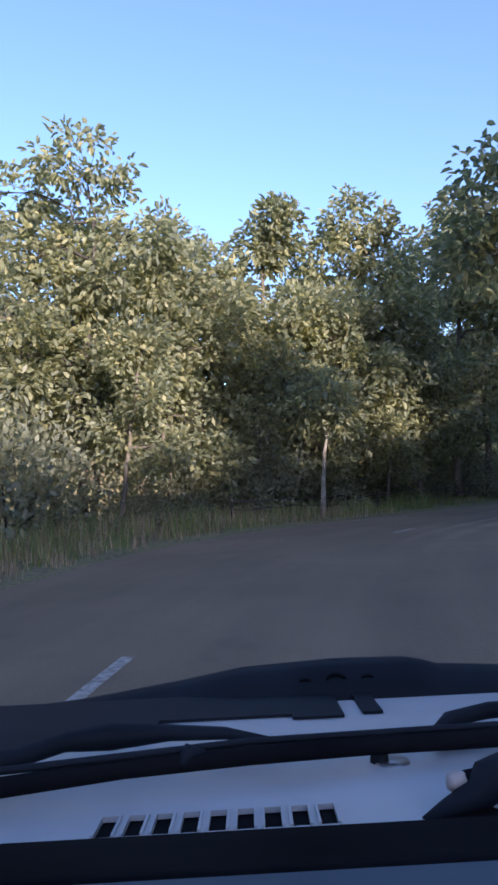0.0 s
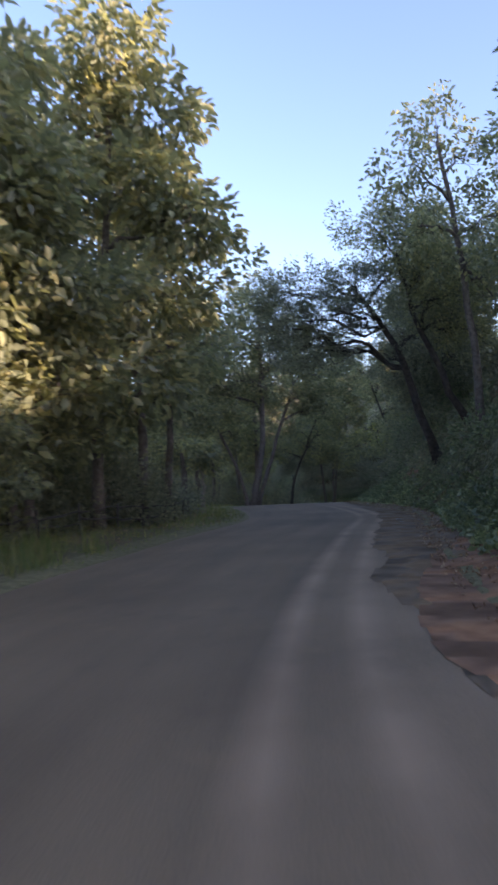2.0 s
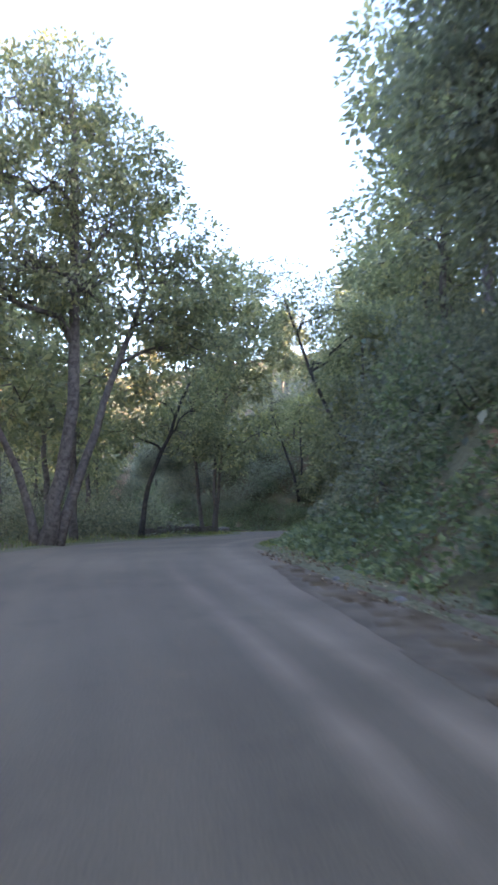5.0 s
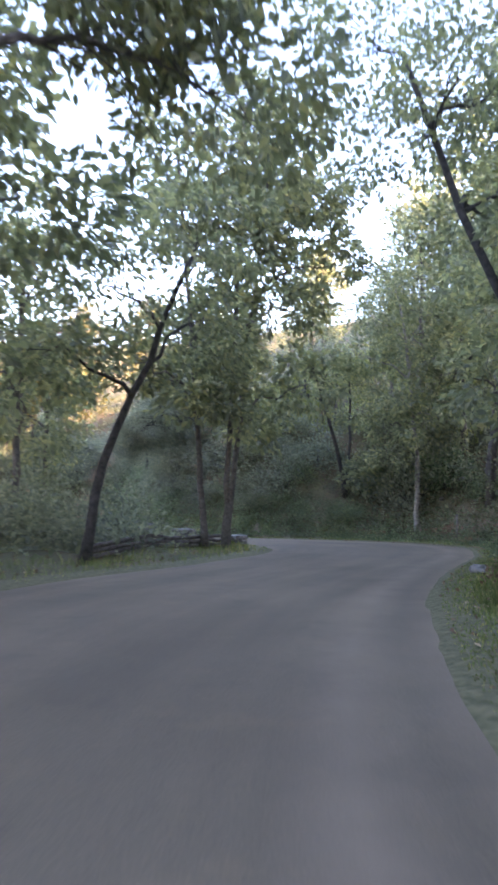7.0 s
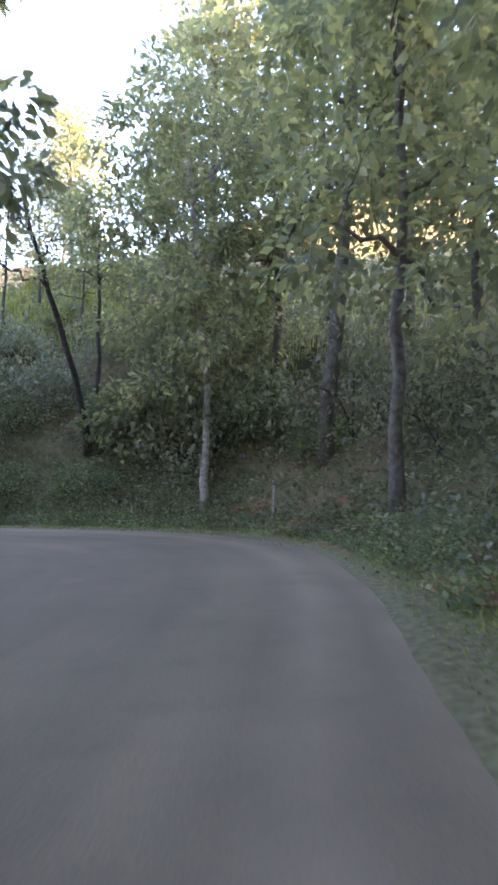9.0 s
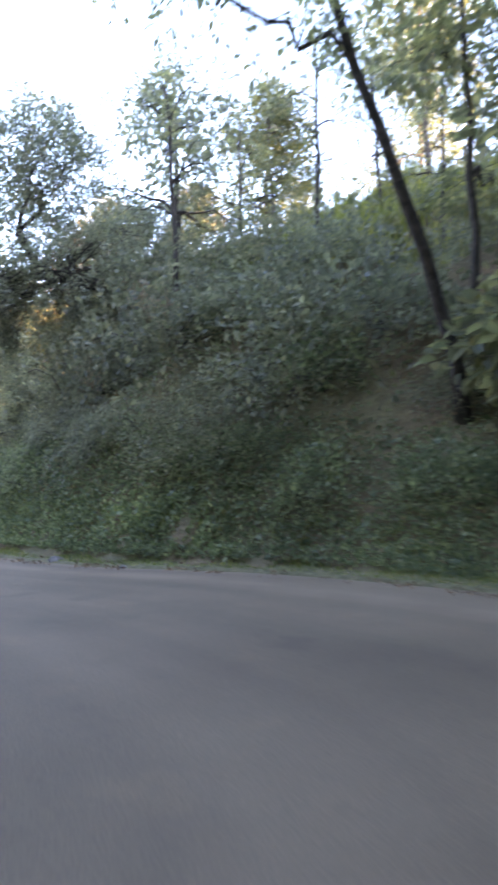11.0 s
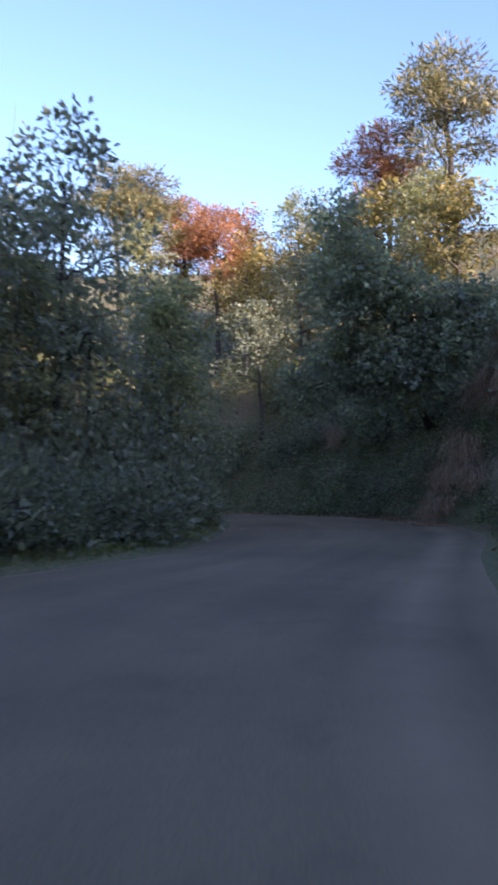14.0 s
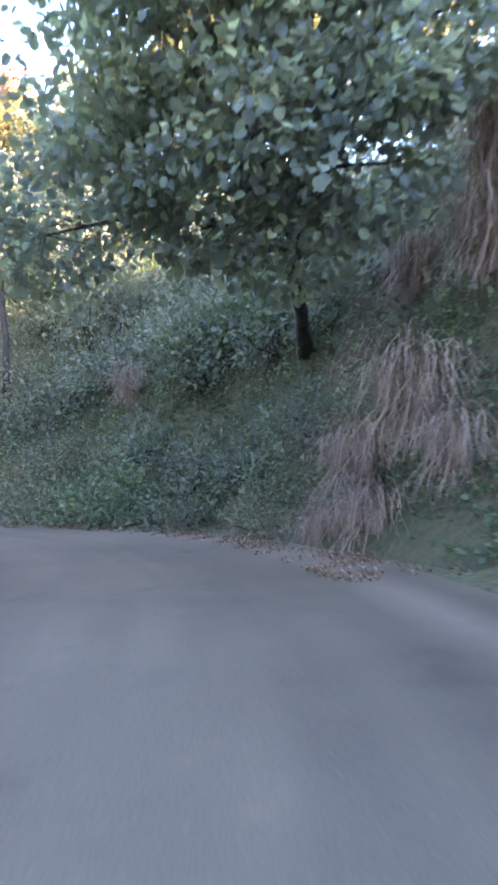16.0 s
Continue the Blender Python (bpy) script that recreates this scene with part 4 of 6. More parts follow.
# pines and coloured trees on the far slope that the sun reaches
def make_pine(seed, height, label, leaf):
    return make_tree("pine_tree", seed, [(0, 0, 0), (0.2, 0, height * 0.5), (-0.2, 0.2, height * 0.93)], 0.26,
                     [((0, 0, height * 0.95), (2.2, 2.2, 0.8), 70), ((1.8, 0.4, height * 0.86), (1.8, 1.6, 0.6), 46), ((-1.8, 0.6, height * 0.85), (1.8, 1.6, 0.6), 46),
                      ((0.4, 1.8, height * 0.8), (1.7, 1.7, 0.6), 40), ((-0.6, -1.8, height * 0.78), (1.7, 1.7, 0.6), 40), ((1.2, -1.0, height * 0.68), (1.6, 1.5, 0.5), 30), ((-1.6, 0, height * 0.64), (1.5, 1.4, 0.5), 26)],
                     label, leaf=leaf, bark=M_BARK_DARK, size=(0.42, 0.1), broad=False, per_clump=22, clump=0.62, start=0.5, droop=-0.2)


KIND["pine"] = make_pine(108, 15, "tall flat-topped pine in evening sun", M_PINE)
KIND["pine_red"] = make_pine(109, 14, "tall flat-topped pine turned rusty red", M_RED)

for kind, x, y, turn, sc in (("pine", 58.4, 167, 0, 1.15), ("pine_red", 64.4, 168, 40, 1.0), ("pine_red", 66.5, 163, 100, 1.0), ("gold", 68.2, 160.5, 0, 1.0), ("gold", 71, 158, 70, 0.9),
                             ("pine", 80.8, 150, 30, 1.1), ("gold", 92, 155, 10, 1.1), ("gold", 70.5, 163, 200, 1.15), ("gold", 73.2, 160, 60, 1.15), ("gold", 76, 157, 0, 1.1), ("gold", 75, 152, 130, 1.0), ("pine", 88, 146, 220, 1.0),
                             ("pine", 61, 165, 20, 1.0), ("gold", 64, 169, 20, 1.2), ("red", 70, 167, 200, 1.2), ("gold", 84, 160, 20, 1.2)):
    plant(kind, x, y, turn, sc)

rng = np.random.RandomState(7)
# a closed wood where the road swings left
for kind, x, y, turn, sc in (("teak_b", 66.0, 76.5, 0, 1.25), ("teak_b", 69.5, 80.2, 80, 1.35), ("teak_a", 73.0, 84.2, 150, 1.1), ("teak_b", 74.4, 88.4, 220, 1.0), ("teak_b", 79.4, 90.4, 20, 1.1), ("teak_a", 76.4, 92.6, 90, 0.9),
                             ("teak_a", 62.4, 72.0, 60, 1.3), ("teak_b", 58.4, 69.6, 10, 1.1), ("teak_a", 76.5, 80.0, 190, 1.2), ("teak_b", 79.0, 85.0, 240, 1.1), ("gold", 74.4, 108.0, 20, 0.9), ("teak_a", 70.2, 75.6, 100, 1.2)):
    plant(kind, x, y, turn, sc)
# the slope above the inside of the last bend
for kind, x, y, turn, sc in (("dark_a", 69.6, 106, 0, 0.95), ("dark_a", 68.4, 110.5, 140, 0.9), ("dark_a", 69.2, 115, 250, 0.85), ("dark_a", 67.6, 151.5, 40, 0.95), ("dark_a", 70.6, 152.5, 190, 1.0)):
    plant(kind, x, y, turn, sc)
# valley side of the last bends
for kind, x, y, turn, sc in (("dark_a", 53.6, 126.5, 0, 0.85), ("dark_a", 57.2, 133.0, 120, 0.9), ("teak_a", 60.6, 136.0, 30, 0.85), ("dark_a", 49.5, 123.5, 210, 0.9), ("dark_b", 61.0, 143.0, 0, 0.85), ("teak_a", 55.6, 129.4, 190, 0.75), ("dark_a", 45.6, 121.0, 90, 1.0),
                             ("gold", 74.4, 151.0, 10, 1.15), ("gold", 79.4, 146.6, 100, 1.05), ("pine_red", 79.0, 157.0, 10, 1.12), ("gold", 79.6, 154.0, 160, 1.2)):
    plant(kind, x, y, turn, sc)
for kind, x, y, turn, sc in (("teak_b", -2.6, 31.5, 20, 0.85), ("teak_a", 3.2, 32.0, 140, 0.85), ("teak_a", 8.2, 36.6, 60, 0.9), ("teak_a", 14.6, 43.5, 200, 1.25), ("teak_b", 17.6, 48.0, 100, 0.95), ("teak_a", -8.5, 22.5, 300, 0.9), ("teak_c", -4.0, 22.0, 10, 0.75), ("teak_c", 6.2, 32.6, 10, 0.7), ("teak_c", 0.8, 28.4, 200, 0.75)):
    plant(kind, x, y, turn, sc)


def row(kinds, s0, s1, step, off0, off1, lo=0.8, hi=1.15):
    s = s0
    while s < s1:
        p = at_road(s, rng.uniform(off0, off1) if off0 >= 0 else -rng.uniform(-off0, -off1))
        plant(kinds[rng.randint(len(kinds))], p[0], p[1], rng.uniform(0, 360), rng.uniform(lo, hi))
        s += step * rng.uniform(0.7, 1.3)


# valley side: a screen of teak, thicker behind
row(("teak_a", "teak_c"), 24, 84, 4.6, -5.0, -8)
row(("teak_a", "teak_b", "dark_a"), 14, 96, 5.0, -9, -16)
row(("teak_b", "teak_a", "gold"), 10, 130, 11, -20, -30)
for kind, x, y, turn, sc in (("dark_b", 51, 131.5, 0, 1.2), ("dark_b", 54, 138, 90, 1.25), ("dark_b", 56.2, 131.6, 30, 1.25), ("dark_b", 53.4, 134.0, 140, 1.3), ("dark_b", 60.5, 139, 200, 1.05), ("dark_a", 47, 127, 10, 1.2)):
    plant(kind, x, y, turn, sc)
row(("dark_a", "teak_b", "dark_b"), 176, 218, 8, -14, -26)
# hill side
row(("dark_a", "teak_a"), 46, 96, 6.5, 7, 11, 0.75, 1.0)
row(("teak_a", "teak_c"), 108, 127, 5.0, 2.2, 3.6, 0.85, 1.05)
row(("teak_a", "teak_b"), 98, 128, 5.5, 6, 9, 0.85, 1.1)
row(("teak_a", "dark_a", "teak_b"), 96, 124, 7, 12, 18, 0.9, 1.15)
# the rearmost row is also there to block the low sun
row(("teak_b", "dark_b"), 92, 132, 8, 18, 30, 1.0, 1.25)
for kind, x, y, turn, sc in (("teak_b", 40, 81, 0, 1.0), ("teak_b", 46, 88, 70, 1.0), ("teak_a", 35, 77, 140, 1.0), ("teak_a", 29.5, 71.5, 200, 1.0), ("teak_b", 41.5, 92, 30, 1.05), ("teak_a", 50, 94, 250, 0.95), ("teak_b", 34, 85, 300, 1.05), ("teak_a", 26, 68, 10, 1.05), ("teak_b", 47, 99, 80, 1.0), ("teak_a", 24, 62, 110, 0.95), ("gold", 38, 99, 0, 1.1), ("teak_b", 31.5, 73, 10, 1.15), ("teak_a", 38.5, 75, 70, 1.15), ("teak_a", 27, 66.5, 140, 1.1)):
    plant(kind, x, y, turn, sc)
row(("dark_b", "teak_b", "teak_a"), 40, 128, 9, 13, 22)
row(("teak_a", "dark_a", "teak_c"), 166, 224, 7.0, 8, 14, 0.6, 0.9)
row(("dark_b", "teak_b"), 166, 224, 11, 17, 28, 0.7, 1.0)
# thin trees along the ridge
for x, y, turn, sc in ((66.6, 99.4, 0, 0.8), (70.4, 97.6, 60, 0.85), (73.6, 95.8, 130, 0.8), (71.4, 104.4, 200, 0.9), (75.6, 101.0, 260, 0.9), (80.0, 97.6, 310, 1.0), (69.0, 108.6, 30, 0.85)):
    plant("airy", x, y, turn, sc)
# out of view beside the start, added to break up the low sun
row(("teak_a", "teak_c"), 0, 40, 10, 13, 24)
row(("teak_a", "dark_a"), 54, 72, 4, 4.5, 7, 0.9, 1.1)
row(("teak_a", "dark_a", "gold"), 204, 224, 5, 6, 12)

# ---------------------------------------------------------------- bushes
BUSH = [
    make_bush("bush", 201, (1.3, 1.2, 1.2), 84, "green leafy roadside bush", size=(0.115, 0.07), per=15),
    make_bush("bush", 202, (1.6, 1.4, 1.7), 95, "tall green leafy bush", size=(0.12, 0.072), per=16),
    make_bush("bush", 203, (1.2, 1.2, 0.9), 75, "low dark green bush", leaf=M_DARK, size=(0.14, 0.08), per=12),
    make_bush("bush", 204, (1.5, 1.5, 1.5), 95, "bush grown over with creepers", leaf=M_IVY, size=(0.15, 0.11), per=12),
]
BUSED = [False] * len(BUSH)


def bush(k, x, y, scale, high=1.0):
    m = planted(x, y, rng.uniform(0, 360), scale, 0.1, high)
    if not BUSED[k]:
        BUSED[k] = True
        return park(BUSH[k], m)
    return copy_thing(BUSH[k], m)


SCRUB = []


def bushes(s0, s1, step, off0, off1, kinds=(0, 1, 2, 3), lo=0.7, hi=1.3, far=False):
    """A row of bushes; the far ones grow together into scrub."""
    s = s0
    while s < s1:
        p = at_road(s, rng.uniform(off0, off1) if off0 >= 0 else -rng.uniform(-off0, -off1))
        k, size, tall = kinds[rng.randint(len(kinds))], rng.uniform(lo, hi), rng.uniform(0.8, 1.2)
        if far:
            SCRUB.append((k, planted(p[0], p[1], rng.uniform(0, 360), size, 0.1, tall)))
        else:
            bush(k, p[0], p[1], size, tall)
        s += step * rng.uniform(0.7, 1.3)


bushes(24, 92, 2.0, -3.2, -5.0, (0, 1, 2))
bushes(14, 130, 2.6, -5.0, -10, (0, 1, 2), 1.1, 2.0, True)
bushes(150, 205, 1.6, -1.2, -3.5, (0, 1, 3))
bushes(146, 222, 2.6, -4, -10, (0, 1, 2), 0.9, 1.6, True)
bushes(46, 98, 2.0, 2.5, 6, (0, 2, 3))
bushes(46, 98, 2.8, 6, 12, (0, 1, 2), far=True)
bushes(132, 174, 1.6, 3.0, 5.5, (0, 2, 3), 0.6, 1.0)
bushes(189, 224, 1.3, 1.8, 4.5, (0, 2, 3), 0.7, 1.2)
for x, y, k, sc in ((71.6, 136.6, 0, 1.0), (70.6, 139.6, 2, 1.1), (67.6, 144.2, 0, 1.2), (69.4, 142.0, 3, 1.2)):
    bush(k, x, y, sc)
bushes(160, 224, 3.0, 5, 11, (2, 1, 2), far=True)
bushes(0, 40, 4, 6, 12, (0, 1, 2), far=True)
bushes(30, 84, 1.7, -4.4, -6.6, (0, 1), 1.1, 1.7)
bushes(98, 136, 1.3, 3.5, 8, (0, 1, 3), 1.1, 1.9)
bushes(96, 136, 1.6, 8, 16, (0, 1, 2), 1.4, 2.4, True)
bushes(152, 200, 1.6, -1.8, -4.5, (1, 0), 1.2, 1.9)
bushes(176, 206, 1.4, 2.4, 6.0, (2, 1, 2), 0.9, 1.5)

for x, y, k, sc in ((72.6, 136.8, 2, 1.1), (71.9, 138.8, 2, 1.1), (71.4, 140.8, 2, 1.1), (70.6, 143.6, 2, 1.2), (69.6, 148.8, 2, 1.5), (71.0, 146.6, 2, 1.5), (72.8, 144.4, 2, 1.6), (75.0, 143.8, 2, 1.9), (76.6, 141.0, 2, 1.9), (68.2, 149.4, 2, 1.3), (75.8, 134.6, 2, 1.2), (72.4, 142.8, 2, 1.0), (74.6, 140.6, 2, 1.4), (73.8, 141.8, 2, 1.3), (75.4, 138.6, 2, 1.2), (77.6, 138.4, 2, 1.5), (78.4, 141.4, 2, 1.8), (74.2, 146.4, 2, 1.9), (71.6, 149.6, 2, 1.9)):
    bush(k, x, y, sc)

bushes(134, 162, 1.6, 3.4, 6.5, (2, 2, 1), 0.9, 1.5)
bushes(134, 162, 1.9, 6.5, 9, (2, 2, 1), 1.0, 1.6, True)


bushes(86, 120, 1.5, -4.5, -10, (1, 2), 1.5, 2.3, True)
bushes(136, 164, 1.4, 1.7, 3.0, (3, 0), 0.45, 0.75)


def build_scrub():
    """The rear bushes as one thicket for each kind of leaf."""
    for k, src in enumerate(BUSH):
        me = next(c for c in src.children if c.name.startswith("foliage")).data
        v0 = np.empty(len(me.vertices) * 3, np.float32)
        me.vertices.foreach_get("co", v0)
        v0 = v0.reshape(-1, 3)
        f0 = np.empty(len(me.loops), np.int32)
        me.loops.foreach_get("vertex_index", f0)
        f0 = f0.reshape(-1, 3)
        mats = [np.array(m) for j, m in SCRUB if j == k]
        if mats:
            v = np.concatenate([v0 @ m[:3, :3].T + m[:3, 3] for m in mats])
            f = np.concatenate([f0 + i * len(v0) for i in range(len(mats))])
            tagged(new("thicket", fast_mesh("thicket", v, f, me.materials[0])), "dull green thicket of leafy scrub under the trees", "thicket", kind="stuff")


build_scrub()


# ---------------------------------------------------------------- cover of the ground: leaves, grass
def road_sample(rng, n, s0, s1, o0, o1, inset=0.0):
    """Random places along the road: the offset from its edge runs from o0 to o1, right positive."""
    s, o = rng.uniform(s0, s1, n), rng.uniform(o0, o1, n)
    lx, ly, lw, rx, ry = (np.interp(s, ALONG, a) for a in (LINE[:, 0], LINE[:, 1], LINE[:, 2], RIGHT[:, 0], RIGHT[:, 1]))
    d = np.where(o >= 0, lw - inset, inset - lw) + o
    p = np.stack([lx + rx * d, ly + ry * d], 1)
    return p, s, o


def on_land(p):
    """Heights, and which places lie clear of the road."""
    z = land_height(p[:, 0], p[:, 1])
    s, d, w = road_coords(p[:, 0], p[:, 1])
    out = np.abs(d) - w
    top = 0.038 - 0.035 * np.minimum(1.0, np.abs(d) / w) ** 3 + dip(p[:, 0], p[:, 1])
    return np.where(out < 0.1, np.maximum(z, top), z), out


def leaf_cover(name, seed, n, s0, s1, o0, o1, leaf, size, label, tall=0.25, patch=3.0, cut=-0.25, broad=False, clear=0.35, inset=0.0):
    """Creepers and low plants that hug the slope, in patches."""
    rng = np.random.RandomState(seed)
    p, s, o = road_sample(rng, n, s0, s1, o0, o1, inset)
    keep = wave(p[:, 0], p[:, 1], patch, seed) + rng.normal(0, 0.25, n) > cut
    z, out = on_land(p)
    keep &= out > clear
    p, z, out = p[keep], z[keep], out[keep]
    lump = np.clip(0.5 + 0.5 * wave(p[:, 0], p[:, 1], 1.3, seed + 9), 0, 1)
    h = np.clip((out - clear) / 1.2, 0.15, 1)
    foot_ = np.interp(s[keep], _bank[:, 0], _bank[:, 1])
    # they heap up where the bank meets the verge
    z = z + rng.uniform(0, 1, len(z)) * tall * lump * h + 0.02 + np.where(o0 > -0.1, 0.26 * np.exp(-((out - foot_) / 0.5) ** 2) * min(1.0, tall * 3), 0)
    base = np.stack([p[:, 0], p[:, 1], z], 1)
    side = p - LINE[np.clip(np.searchsorted(ALONG, s[keep]), 0, len(LINE) - 1), :2]
    toward = np.concatenate([-unit(side) * 0.7, np.full((len(p), 1), 0.25)], 1)
    head = rng.normal(0, 0.7, (len(p), 3)) + toward
    v, f = leaves(rng, base, head, size[0], size[1], 0.15, broad)
    return tagged(new(name, fast_mesh(name, v, f, leaf)), label, "undergrowth", kind="stuff")


def grass_cover(name, seed, n, s0, s1, o0, o1, leaf, length, width, label, patch=2.5, cut=-0.4, lean=0.35, clear=0.02):
    rng = np.random.RandomState(seed)
    p, s, o = road_sample(rng, n, s0, s1, o0, o1)
    z, out = on_land(p)
    keep = (wave(p[:, 0], p[:, 1], patch, seed) + rng.normal(0, 0.3, n) > cut) & (out > clear)
    p, z, out = p[keep], z[keep], out[keep]
    m = len(p)
    a = rng.uniform(0, 2 * np.pi, m)
    L = length * rng.uniform(0.4, 1.2, m) * np.clip(0.45 + out * 0.6, 0.45, 1)
    side = np.stack([np.cos(a), np.sin(a), np.zeros(m)], 1) * width
    bend = np.stack([-np.sin(a), np.cos(a), np.zeros(m)], 1) * (L * lean * rng.uniform(0.3, 1.5, m))[:, None]
    b = np.stack([p[:, 0], p[:, 1], z - 0.03], 1)
    up = np.stack([np.zeros(m), np.zeros(m), L], 1)
    v = np.stack([b - side, b + side, b + up * 0.6 + bend * 0.35 + side * 0.7, b + up * 0.6 + bend * 0.35 - side * 0.7, b + up * 0.93 + bend], 1).reshape(-1, 3)
    i = np.arange(m)[:, None] * 5
    f = np.concatenate([np.stack([i + 0, i + 1, i + 2], 2), np.stack([i + 0, i + 2, i + 3], 2), np.stack([i + 3, i + 2, i + 4], 2)], 1).reshape(-1, 3)
    return tagged(new(name, fast_mesh(name, v, f, leaf)), label, "grass", kind="stuff")


def hanging_cover(name, seed, n, s0, s1, o0, o1, leaf, length, label, cut=-0.4):
    """Strands that hang down the face of the bank, leaf over leaf."""
    rng_ = np.random.RandomState(seed)
    p, s, o = road_sample(rng_, n, s0, s1, o0, o1)
    z, out = on_land(p)
    keep = (wave(p[:, 0], p[:, 1], 3.2, seed) + rng_.normal(0, 0.25, n) > cut) & (out > 0.6)
    p, z = p[keep], z[keep]
    m = len(p)
    k = np.clip(np.searchsorted(ALONG, s[keep]), 0, len(LINE) - 1)
    down = unit(LINE[k, :2] - p)
    L = length * rng_.uniform(0.4, 1.3, m)
    per = 9
    t = np.tile(np.linspace(0, 1, per), (m, 1))
    reach = (L * rng_.uniform(0.25, 0.6, m))[:, None] * np.sin(t * 1.7)
    base = np.stack([p[:, 0, None] + down[:, 0, None] * reach, p[:, 1, None] + down[:, 1, None] * reach, z[:, None] + 0.35 + L[:, None] * (0.18 * np.sin(t * 3) - 0.75 * t ** 1.6)], 2)
    base = base.reshape(-1, 3) + rng_.normal(0, 0.035, (m * per, 3))
    ground = land_height(base[:, 0], base[:, 1]) + 0.04
    base[:, 2] = np.maximum(base[:, 2], ground)
    head = np.repeat(np.concatenate([down * 0.5, np.full((m, 1), -0.8)], 1), per, 0) + rng_.normal(0, 0.35, (m * per, 3))
    v, f = leaves(rng_, base, head, 0.24, 0.055, 0.1)
    return tagged(new(name, fast_mesh(name, v, f, leaf)), label, "creeper", kind="stuff")


hanging_cover("hanging_creepers", 330, 2600, 146, 166, 2.2, 6.5, M_DARK, 1.6, "dark creepers hanging down the steep bank")
hanging_cover("hanging_creepers", 331, 1500, 58, 78, 2.0, 6.0, M_BUSH, 1.5, "dull green creepers hanging down the cut bank")
leaf_cover("creepers", 301, 50000, 44, 98, 0.4, 6.0, M_IVY, (0.16, 0.12), "green creepers hanging over the cut bank", 0.5, 3.0, -0.5)
leaf_cover("creepers", 302, 52000, 122, 224, 0.4, 6.5, M_IVY, (0.15, 0.11), "green creepers and nettles on the bank", 0.5, 3.0, -0.6, clear=0.5)
leaf_cover("creepers", 309, 26000, 134, 168, 0.15, 3.0, M_IVY, (0.1, 0.075), "low bright creepers at the inside of the bend", 0.25, 3.0, -3.0, clear=0.5)
leaf_cover("creepers", 323, 30000, 126, 162, 0.15, 3.2, M_IVY, (0.11, 0.085), "dense leafy creepers at the bank's foot", 0.45, 3.0, -2.0, clear=0.5)
grass_cover("verge_grass", 324, 14000, 124, 210, 0.0, 1.4, M_GRASS, 0.15, 0.012, "short bright green grass along the verge", 3.0, -1.6, 0.35, -0.06)
grass_cover("verge_grass", 325, 7000, 150, 205, -1.4, 0.0, M_GRASS, 0.15, 0.012, "short green grass along the verge", 3.0, -1.6, 0.35, -0.06)
leaf_cover("creepers", 322, 34000, 174, 206, 0.3, 5.5, M_IVY, (0.15, 0.11), "dense green creepers on the steep bank", 0.3, 3.0, -1.5, clear=0.2)
leaf_cover("undergrowth", 303, 38000, 20, 224, 3, 13, M_BUSH, (0.34, 0.2), "dull green scrub on the slope", 0.9, 5.0, -0.3)
leaf_cover("undergrowth", 304, 42000, 0, 224, 11, 60, M_BUSH, (0.5, 0.32), "dull green scrub on the upper slope", 1.6, 9.0, -0.7)
leaf_cover("undergrowth", 305, 15000, 0, 224, -40, -3, M_BUSH, (0.42, 0.24), "green scrub under the trees", 0.9, 6.0, -0.6)
leaf_cover("leaf_litter", 306, 8000, 44, 224, 0.05, 3, M_LITTER, (0.09, 0.06), "brown fallen leaves along the road's edge", 0.03, 2.0, 0.1, clear=-0.3)
leaf_cover("leaf_litter", 307, 8000, 112, 138, 0.8, 7, M_LITTER, (0.13, 0.09), "pale fallen leaves below the bank", 0.06, 3.0, -0.4, clear=0.3)
leaf_cover("leaf_litter", 308, 4000, 30, 140, -6, -0.5, M_LITTER, (0.1, 0.07), "brown fallen leaves on the verge", 0.03, 2.0, 0.0)
grass_cover("verge_grass", 310, 17000, 28, 140, -3.4, -0.02, M_GRASS, 0.3, 0.009, "green and straw-coloured verge grass")
grass_cover("verge_grass", 311, 12000, 146, 224, -2.2, -0.02, M_GRASS, 0.3, 0.009, "green verge grass")
grass_cover("verge_grass", 312, 24000, 70, 224, 0.02, 2.0, M_GRASS, 0.2, 0.009, "short green verge grass")
grass_cover("verge_grass", 316, 40000, 130, 166, 0.0, 1.7, M_GRASS, 0.16, 0.015, "bright green grass at the foot of the bank", 3.0, -1.5)
grass_cover("verge_grass", 317, 30000, 94, 128, 0.0, 2.4, M_GRASS, 0.13, 0.016, "green grass on the verge below the bank", 3.0, -1.2)
leaf_cover("undergrowth", 318, 26000, 94, 136, 1.6, 9, M_BUSH, (0.24, 0.15), "green scrub and seedlings on the littered slope", 0.7, 3.0, -0.35)
grass_cover("verge_grass", 319, 9000, 26, 60, -4.2, -0.3, M_GRASS, 0.75, 0.01, "tall green verge grass", 2.4, -0.3)
leaf_cover("leaf_litter", 320, 1200, 130, 146, 0.0, 0.6, M_LITTER, (0.075, 0.035), "red-brown leaf litter swept to the road's edge", 0.02, 1.6, 0.15, clear=-1.0, inset=0.6)
leaf_cover("leaf_litter", 321, 12000, 183, 200, 0.0, 1.9, M_LITTER, (0.075, 0.035), "red-brown leaf litter swept to the road's edge", 0.02, 1.5, 0.1, clear=-1.9, inset=1.7)
leaf_cover("leaf_litter", 326, 5760, 46, 92, 0.0, 1.3, M_LITTER, (0.075, 0.035), "brown leaf litter along the foot of the bank", 0.03, 2.0, -0.2, clear=-0.5, inset=0.4)
grass_cover("verge_grass", 313, 8000, 30, 54, -3.6, -0.02, M_STRAW, 0.6, 0.008, "tall dry verge grass", 2.0, 0.1)
